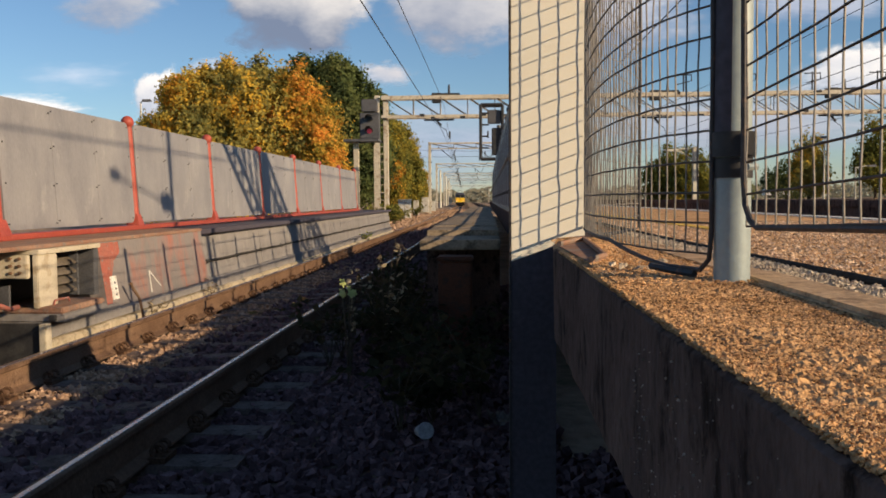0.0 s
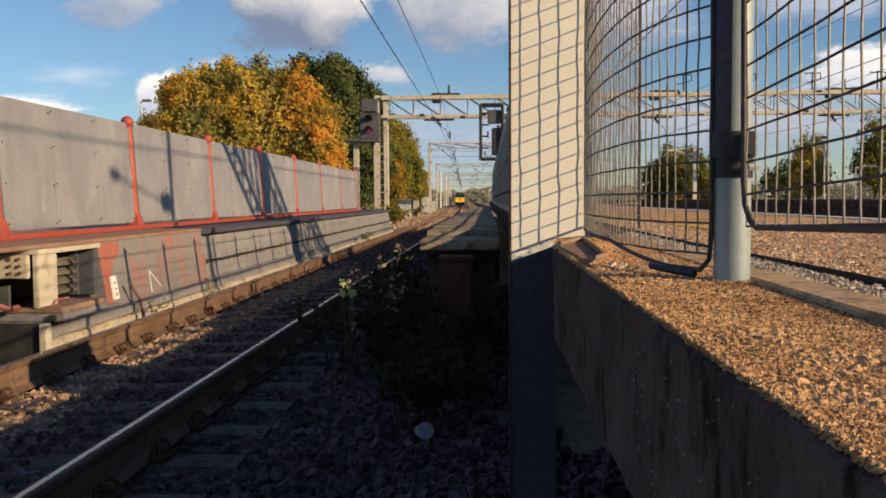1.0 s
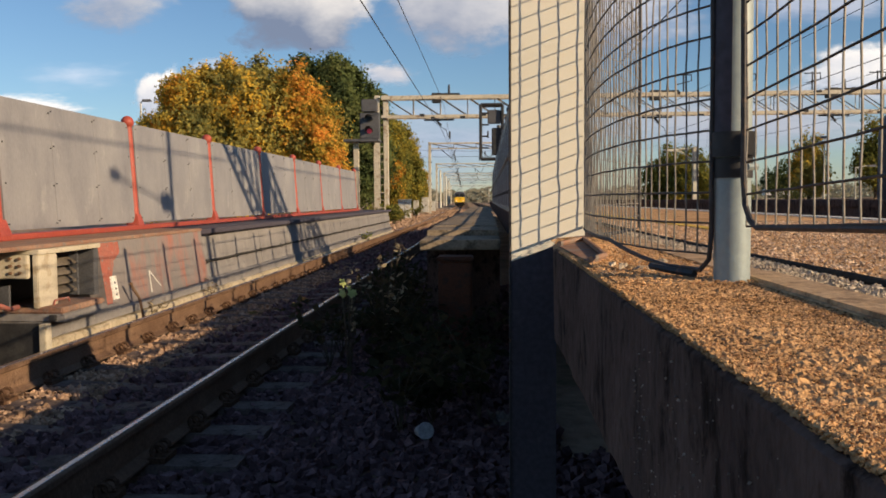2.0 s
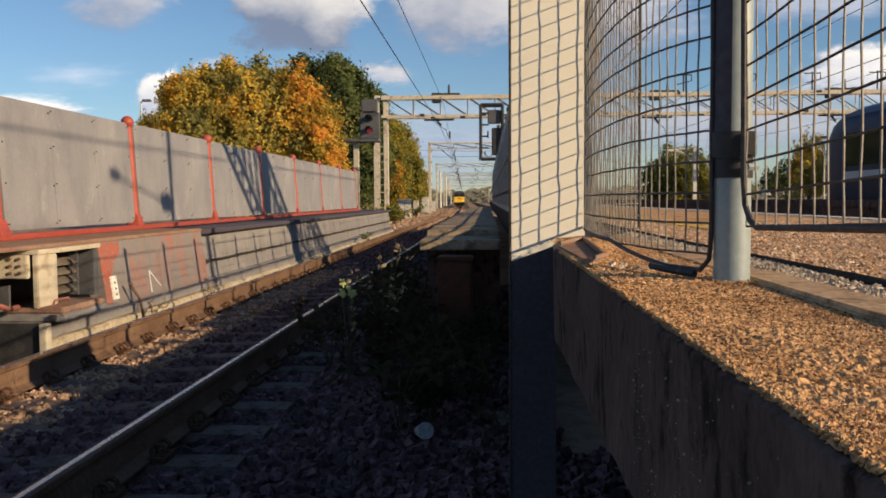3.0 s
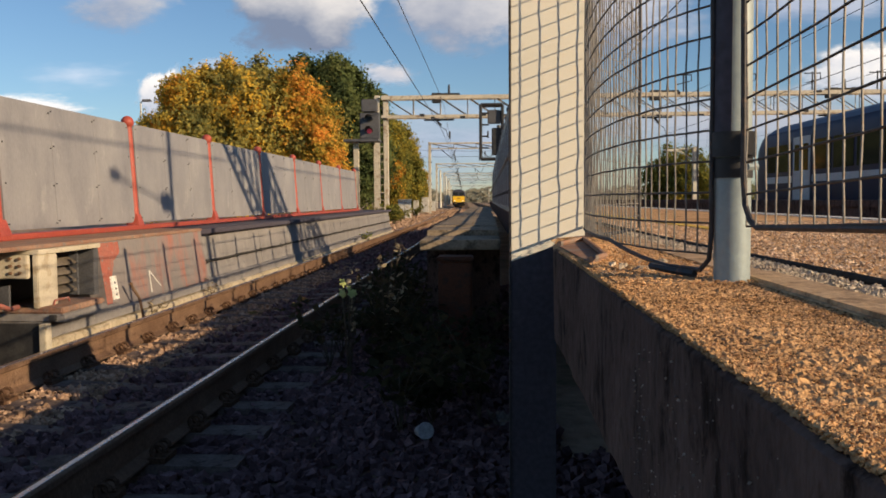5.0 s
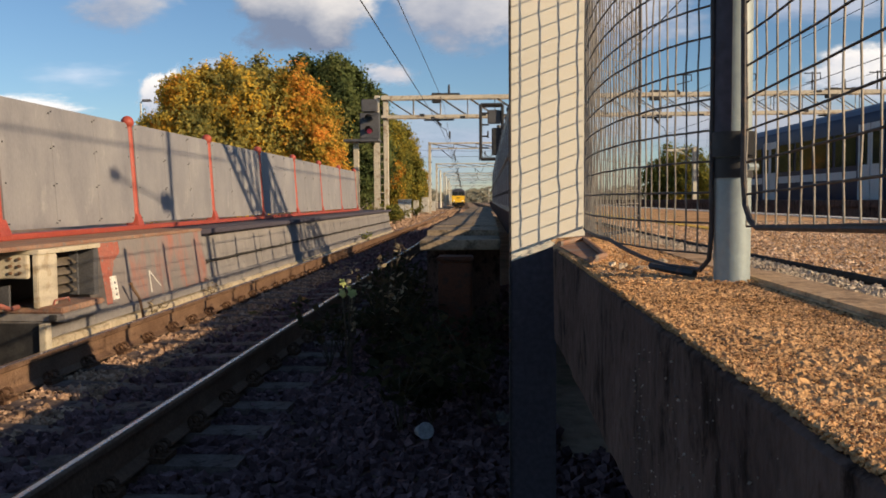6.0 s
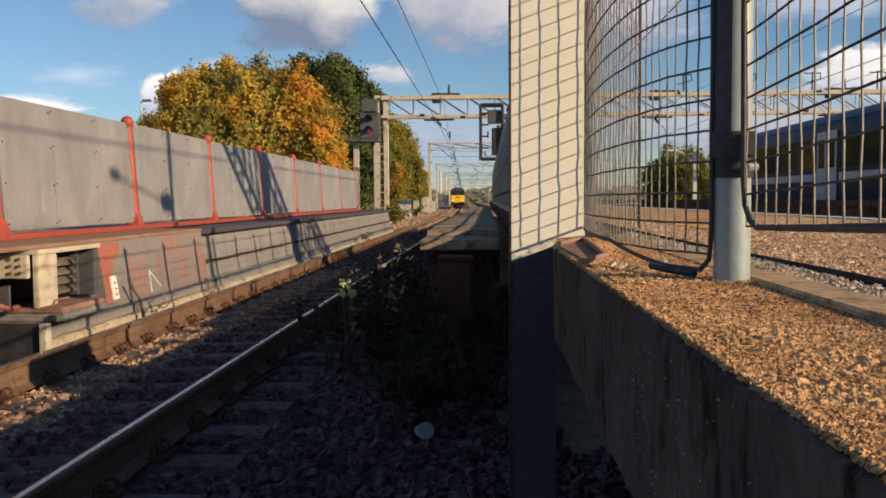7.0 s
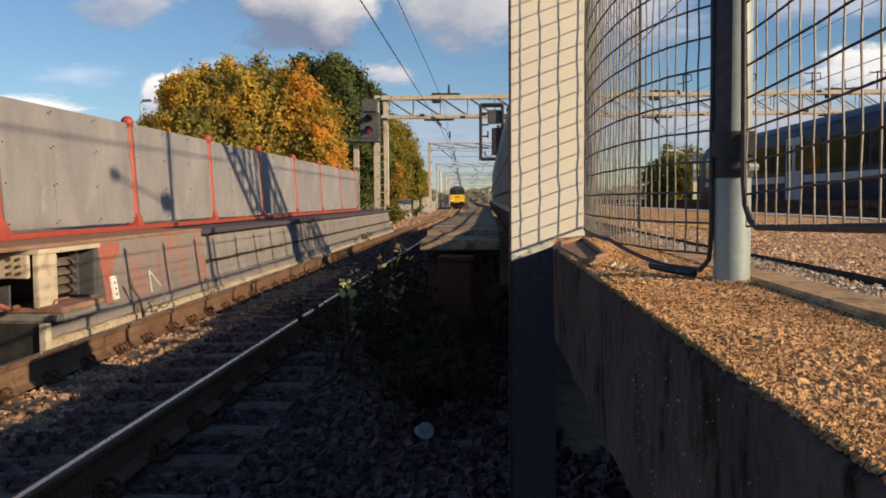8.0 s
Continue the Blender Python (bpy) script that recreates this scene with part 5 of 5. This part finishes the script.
for i, (x, y, w, h) in enumerate(((-6.0, 62, 0.9, 1.45), (-6.25, 75, 0.45, 1.35), (-7.0, 96, 0.8, 1.7), (-6.8, 104, 1.0, 1.3))):
    c = thing("trackside_cabinet", "pale grey steel equipment cabinet beside the line", "cabinet", (x, y, -0.35), group="trackside cabinets")
    part("body", Soup().box(-w / 2, w / 2, -0.3, 0.3, 0.1, h, 0.02), M_CABINET, c)
    part("roof", Soup().box(-w / 2 - 0.04, w / 2 + 0.04, -0.34, 0.34, h + 0.003, h + 0.06, 0.015), M_CABINET, c)
    part("plinth", Soup().box(-w / 2 - 0.05, w / 2 + 0.05, -0.35, 0.35, 0.0, 0.098), M_FOOTING, c)
    part("door_joint", Soup().box(-0.008, 0.008, -0.306, -0.298, 0.15, h - 0.05), M_DARK, c)


def lamp(at, h, arm, label):
    t = thing("street_lamp", label, "street lamp", at)
    part("column", Soup().tube([(0, 0, 0), (0, 0, h * 0.3), (0, 0, h)], 0.07, 8, 0.045), M_MAST, t, smooth=True)
    part("arm", Soup().tube([(0, 0, h - 0.05), (arm * 0.5, 0, h + 0.08), (arm, 0, h + 0.08)], 0.035, 6), M_MAST, t)
    part("head", Soup().loft([[(arm * 0.7 + a * 0.28 + 0.2, b * 0.13, h + 0.02) for a, b in ((-1, -1), (1, -1), (1, 1), (-1, 1))], [(arm * 0.7 + a * 0.22 + 0.2, b * 0.08, h + 0.16) for a, b in ((-1, -1), (1, -1), (1, 1), (-1, 1))]]), M_BOX, t, "flat lamp head")


lamp((-20.6, 50.0, -0.3), 7.35, 0.25, "slim street lamp beyond the screens")
lamp((22.5, 58.0, 0.4), 4.6, -0.3, "white lamp column beyond the tracks")
lamp((25.4, 60.0, 0.4), 2.75, 1.3, "low curved street lamp beyond the tracks")
mst = thing("overhead_mast", "pale concrete overhead line mast", "mast", (14.5, 60, 0.35), group="overhead masts")
part("pole", Soup().box(-0.19, 0.19, -0.19, 0.19, 0.0, 4.3, 0.02), M_MAST, mst)
part("arm", Soup().tube([(0, 0, 3.3), (-1.0, 0, 4.0), (-2.2, 0, 4.1)], 0.05, 5), M_MAST, mst)
part("arm", Soup().tube([(0, 0, 4.2), (-2.2, 0, 4.1)], 0.04, 5), M_MAST, mst)

car = thing("parked_car", "white parked car beyond the far platform", "car", (34.2, 100.0, 1.08), 90)
prof = [(-2.1, 0.25), (-2.15, 0.75), (-1.9, 0.95), (-1.2, 1.0), (-0.6, 1.43), (0.9, 1.46), (1.6, 1.05), (2.1, 0.95), (2.15, 0.3)]
body = part("body", Soup().loft([[(-0.85, x, z) for x, z in prof], [(0.85, x, z) for x, z in prof]]), M_WHITECAR, car)
for sx in (-1, 1):
    s = Soup().loft([[(sx * 0.852, x, z) for x, z in ((-1.0, 1.02), (-0.55, 1.36), (0.85, 1.38), (1.35, 1.06))], [(sx * 0.86, x, z) for x, z in ((-1.0, 1.02), (-0.55, 1.36), (0.85, 1.38), (1.35, 1.06))]])
    part("side_window", s, M_GLASS, body)
    for yy in (-1.35, 1.35):
        part("wheel", Soup().tube([(sx * 0.70, yy, 0.31), (sx * 0.87, yy, 0.31)], 0.31, 16), M_RUBBER, car)
wl2 = Soup().box(12.95, 13.15, -5, 75, -0.35, 1.02, 0.02)
solid("boundary_wall", wl2, M_FACE, "low dark boundary wall beyond the third track", "wall", "structure")


# ---- clouds: a backdrop far behind everything ----
# Glowing flat cards; the clouds' sunlit and shaded sides are a painted gradient.
def cloud_mat(name, lit, shade, seed, cover=0.5, soft=0.25, slope=0.6):
    m = bpy.data.materials.new(name)
    m.use_nodes = True
    n, l = m.node_tree.nodes, m.node_tree.links
    n.remove(n["Principled BSDF"])
    co = n.new("ShaderNodeTexCoord")
    mp = n.new("ShaderNodeMapping")
    mp.inputs["Location"].default_value = (seed, seed * 1.7, 0)
    l.new(co.outputs["Object"], mp.inputs["Vector"])
    no = n.new("ShaderNodeTexNoise")
    no.inputs["Scale"].default_value, no.inputs["Detail"].default_value, no.inputs["Roughness"].default_value = 1.6, 7, 0.6
    l.new(mp.outputs["Vector"], no.inputs["Vector"])
    ln = n.new("ShaderNodeVectorMath")
    ln.operation = "LENGTH"
    l.new(co.outputs["Object"], ln.inputs[0])
    e = n.new("ShaderNodeMath")
    e.operation = "MULTIPLY_ADD"
    e.inputs[1].default_value, e.inputs[2].default_value = -0.75, 0.75 + cover - 0.5
    l.new(ln.outputs["Value"], e.inputs[0])
    s = n.new("ShaderNodeMath")
    l.new(e.outputs[0], s.inputs[0])
    l.new(no.outputs["Fac"], s.inputs[1])
    mr = n.new("ShaderNodeMapRange")
    mr.interpolation_type = "SMOOTHSTEP"
    mr.inputs["From Min"].default_value, mr.inputs["From Max"].default_value = 0.62, 0.62 + soft * 1.35
    l.new(s.outputs[0], mr.inputs["Value"])
    sep = n.new("ShaderNodeSeparateXYZ")
    l.new(co.outputs["Object"], sep.inputs[0])
    g = n.new("ShaderNodeMath")
    g.operation = "MULTIPLY_ADD"
    g.inputs[1].default_value = 0.45
    l.new(sep.outputs["X"], g.inputs[0])
    l.new(sep.outputs["Y"], g.inputs[2])
    g2 = n.new("ShaderNodeMath")
    g2.operation = "MULTIPLY_ADD"
    g2.inputs[1].default_value = slope
    l.new(g.outputs[0], g2.inputs[0])
    l.new(no.outputs["Fac"], g2.inputs[2])
    rp = n.new("ShaderNodeValToRGB")
    rp.color_ramp.elements[0].position, rp.color_ramp.elements[1].position = 0.15, 1.0
    rp.color_ramp.elements[0].color, rp.color_ramp.elements[1].color = (*shade, 1), (*lit, 1)
    l.new(g2.outputs[0], rp.inputs["Fac"])
    em, tr, mx = n.new("ShaderNodeEmission"), n.new("ShaderNodeBsdfTransparent"), n.new("ShaderNodeMixShader")
    l.new(rp.outputs["Color"], em.inputs["Color"])
    l.new(mr.outputs["Result"], mx.inputs["Fac"])
    l.new(tr.outputs[0], mx.inputs[1])
    l.new(em.outputs[0], mx.inputs[2])
    l.new(mx.outputs[0], n["Material Output"].inputs["Surface"])
    return m


CLOUDS = []
LIT, SHADE = (0.80, 0.74, 0.68), (0.17, 0.21, 0.30)
# centre: metres across, height; half width, half height; at 3 km
for i, (cx, cz, w, h, lit, shade, cover, soft, slope, drift) in enumerate((
        (-1330, 700, 260, 120, (0.50, 0.50, 0.52), (0.22, 0.28, 0.40), 0.50, 0.35, 0.5, 36),
        (-660, 690, 300, 200, LIT, SHADE, 0.62, 0.22, 0.75, 34),
        (-110, 690, 300, 190, (0.70, 0.66, 0.63), (0.27, 0.30, 0.38), 0.62, 0.28, 0.5, 24),
        (-1170, 370, 130, 130, (0.92, 0.86, 0.80), (0.45, 0.48, 0.56), 0.60, 0.2, 0.6, 24),
        (-1700, 345, 260, 60, (0.92, 0.88, 0.84), (0.5, 0.54, 0.6), 0.60, 0.3, 0.6, 16),
        (-370, 455, 130, 60, (0.62, 0.58, 0.58), (0.40, 0.44, 0.52), 0.55, 0.35, 0.6, 14),
        (-1000, 470, 160, 70, (0.60, 0.60, 0.64), (0.40, 0.46, 0.56), 0.5, 0.4, 0.6, 20),
        (420, 680, 420, 170, (0.55, 0.55, 0.58), (0.30, 0.34, 0.44), 0.66, 0.4, 0.5, 18),
        (1330, 440, 260, 130, (0.92, 0.85, 0.78), (0.45, 0.48, 0.55), 0.62, 0.25, 0.5, 14),
        (1200, 720, 360, 120, (0.50, 0.52, 0.58), (0.32, 0.37, 0.48), 0.60, 0.4, 0.5, 14),
        (900, 270, 700, 130, (0.46, 0.46, 0.49), (0.32, 0.36, 0.44), 0.74, 0.5, 0.4, 8),
        (-120, 230, 520, 190, (0.42, 0.46, 0.54), (0.30, 0.37, 0.49), 0.66, 0.6, 0.4, 6),
        (-1560, 480, 420, 90, (0.60, 0.66, 0.76), (0.50, 0.58, 0.70), 0.40, 0.7, 0.3, 10),
)):
    me = Soup().add([(-1.6, -1.6, 0), (1.6, -1.6, 0), (1.6, 1.6, 0), (-1.6, 1.6, 0)], [(0, 1, 2, 3)]).mesh("cloud", cloud_mat("cloud_vapour", lit, shade, i * 7.3 + 2.0, cover, soft, slope))
    ob = tagged(new("cloud", me), "soft grey and white cloud drifting in a blue sky", "cloud", kind="structure")
    ob.scale = (w, h, 1)
    CLOUDS.append((ob, cx, 3000 + i * 15, cz, drift))


# ---- trains ----
def profile(w, roof, base, n=7):
    """Half-round body section, from the near sill over the roof to the far sill."""
    pts = [(-w * 0.97, base), (-w, base + 0.35), (-w, roof - 1.0), (-w * 0.985, roof - 0.75)]
    pts += [(-w * 0.93 * math.cos(radians(a)) , roof - 0.55 + 0.55 * math.sin(radians(a))) for a in (15, 35, 55, 75)]
    return pts + [(-x, z) for x, z in reversed(pts)]


def bogie(parent, y, half):
    b = part("bogie", Soup().box(-1.25, 1.25, y - 1.5, y + 1.5, 0.35, 0.75, 0.05), M_UNDER, parent)
    for yy in (-1.25, 1.25):
        for s in (-0.75, 0.75):
            part("wheel", Soup().tube([(s - 0.06, y + yy, 0.42), (s + 0.06, y + yy, 0.42)], 0.42, 18), M_UNDER, b)


def unit_car(parent, y1, length, nose):
    """One coach under the train, its leading end at y1."""
    y0 = y1 - length
    sec = profile(1.40, 3.72, 0.85)
    rings = [[(x, y0, z) for x, z in sec], [(x, y1 - (1.3 if nose else 0), z) for x, z in sec]]
    if nose:
        for dy, kx, kz in ((0.7, 0.985, 0.975), (0.3, 0.95, 0.93), (0.08, 0.88, 0.86), (0.0, 0.80, 0.78)):
            rings.append([(x * kx, y1 - dy, 0.85 + (z - 0.85) * kz) for x, z in sec])
    body = part("body", Soup().loft(rings), M_NAVY, parent, "navy blue coach body", smooth=True)
    roof = Soup()
    cap = [(x * 1.006, z + 0.006) for x, z in sec if z > 3.0]
    roof.loft([[(x, y0 + 0.02, z) for x, z in cap], [(x, y1 - (1.35 if nose else 0.02), z) for x, z in cap]], closed=False)
    part("roof", roof, M_TRAINROOF, body, "blue-grey roof")
    doors = (y1 - 4.9, y1 - 12.7)
    for sx in (-1, 1):
        for yd in doors:
            for k in (-0.37, 0.37):
                d = part("door", Soup().box(*sorted((sx * 1.402, sx * 1.425)), yd + k - 0.355, yd + k + 0.355, 1.0, 3.02, 0.008), M_TRAINGREY, body, "pale grey sliding door")
                part("door_window", Soup().box(*sorted((sx * 1.425, sx * 1.432)), yd + k - 0.22, yd + k + 0.22, 1.95, 2.78, 0.003), M_GLASS, d)
        edges = [y1 - 1.5, doors[0] + 0.8, doors[0] - 0.8, doors[1] + 0.8, doors[1] - 0.8, y0 + 0.3]
        for a, b in zip(edges[::2], edges[1::2]):
            part("stripe", Soup().box(*sorted((sx * 1.401, sx * 1.409)), b + 0.05, a - 0.05, 1.58, 1.80), M_TRAINGREY, body, "pale waist stripe")
            n = max(1, round((a - b) / 1.75))
            for i in range(n):
                c = b + (a - b) * (i + 0.5) / n
                wd = (a - b) / n * 0.44
                part("window", Soup().box(*sorted((sx * 1.401, sx * 1.412)), c - wd, c + wd, 1.95, 2.85, 0.004), M_GLASS, body)
    if nose:
        part("windscreen", Soup().box(-0.95, 0.95, y1 - 0.10, y1 + 0.01, 1.95, 2.85, 0.02), M_GLASS, body)
        part("end_panel", Soup().box(-1.0, 1.0, y1 - 0.08, y1 + 0.012, 0.95, 1.6, 0.02), M_TYELLOW, body, "yellow end panel")
    part("underframe", Soup().box(-1.2, 1.2, y0 + 4.4, y1 - 4.6, 0.35, 0.84, 0.04), M_UNDER, body)
    bogie(parent, y0 + 2.9, 1)
    bogie(parent, y1 - 3.1, 1)


unit = thing("electric_train", "navy blue electric multiple unit with pale doors and stripe", "train", (TRACKS[2], 15.3, 0))
unit_car(unit, 0.0, 20.0, True)
unit_car(unit, -20.3, 20.0, False)
part("gangway", Soup().box(-0.6, 0.6, -20.29, -20.01, 1.0, 3.2, 0.03), M_UNDER, unit)

# the locomotive: it heads towards -y
loco = thing("locomotive", "dark locomotive with a bright yellow front coming down the line", "train", (-7.3, 238, 0))
sec = profile(1.34, 3.80, 0.95)
body = Soup()
body.loft([[(x * k, y, 0.95 + (z - 0.95) * kz) for x, z in sec] for y, k, kz in ((0.0, 0.93, 0.90), (0.15, 0.97, 0.965), (0.6, 1.0, 1.0), (18.0, 1.0, 1.0))])
body = part("body", body, M_LOCO, loco, smooth=True)
f = part("front_panel", Soup().box(-1.2, 1.2, -0.03, 0.05, 1.0, 2.35, 0.03), M_TYELLOW, body, "bright yellow warning panel")
part("corner_panel", Soup().box(-1.3, -1.18, -0.01, 0.5, 1.0, 2.30, 0.03), M_TYELLOW, body)
part("corner_panel", Soup().box(1.18, 1.3, -0.01, 0.5, 1.0, 2.30, 0.03), M_TYELLOW, body)
for sx in (-1, 1):
    part("windscreen", Soup().box(*sorted((sx * 0.08, sx * 1.12)), -0.03, 0.06, 2.45, 3.15, 0.02), M_GLASS, body)
    part("headlight", Soup().tube([(sx * 0.85, -0.03, 1.35), (sx * 0.85, -0.07, 1.35)], 0.11, 12), M_LAMP, f, "round lamp")
    part("buffer", Soup().tube([(sx * 0.86, 0.0, 1.05), (sx * 0.86, -0.45, 1.05), (sx * 0.86, -0.46, 1.05)], 0.16, 12), M_UNDER, body)
    s = Soup()
    for yy in (2.2, 6.5, 11, 15.5):
        s.box(*sorted((sx * 1.34, sx * 1.352)), yy - 0.8, yy + 0.8, 2.2, 2.9)
    part("side_grilles", s, M_UNDER, body)
part("marker_bars", Soup().box(-0.35, 0.35, -0.05, -0.03, 1.85, 2.0), M_UNDER, f)
part("buffer_beam", Soup().box(-1.25, 1.25, -0.02, 0.3, 0.55, 0.98, 0.03), M_UNDER, body)
part("underframe", Soup().box(-1.1, 1.1, 1, 17, 0.35, 0.94, 0.03), M_UNDER, body)
bogie(loco, 3.4, 1)
bogie(loco, 14.6, 1)
s = Soup().tube([(-0.6, 5.0, 3.8), (-0.5, 4.0, 4.4), (0.5, 4.0, 4.4), (0.6, 5.0, 3.8)], 0.05, 5)
part("pantograph", s, M_UNDER, body)
for k in range(3):
    y0 = 18.6 + 20.4 * k
    wg = part("coach", Soup().loft([[(x, y0, z) for x, z in sec], [(x, y0 + 20, z) for x, z in sec]]), M_LOCO, loco, "dark coach behind the locomotive", smooth=True)
    part("underframe", Soup().box(-1.1, 1.1, y0 + 1, y0 + 19, 0.15, 0.94, 0.03), M_UNDER, wg)


# ---- what moves ----
def motions():
    """The unit draws away on the third track, the locomotive comes down the first, the clouds drift."""
    walk(unit, [(t, pose(TRACKS[2], y + 1.2, 0)) for t, y in ((0.0, 15.1), (1.4, 19.6), (2.8, 24.0), (4.7, 30.2), (6.0, 34.1), (7.5, 38.3), (8.0, 39.6))])
    walk(loco, [(t, pose(-2.51 - 0.026 * (y - 52) - 0.09, y, grade(y) - 0.10, 0, 0, 1.5)) for t, y in ((0.0, 238.0), (2.0, 214.8), (4.0, 191.5), (6.0, 168.2), (8.0, 145.0))])
    for ob, x, y, z, drift in CLOUDS:
        walk(ob, [(0.0, pose(x, y, z, 90, 0, 0)), (8.0, pose(x + drift, y, z, 90, 0, 0))])


motions()
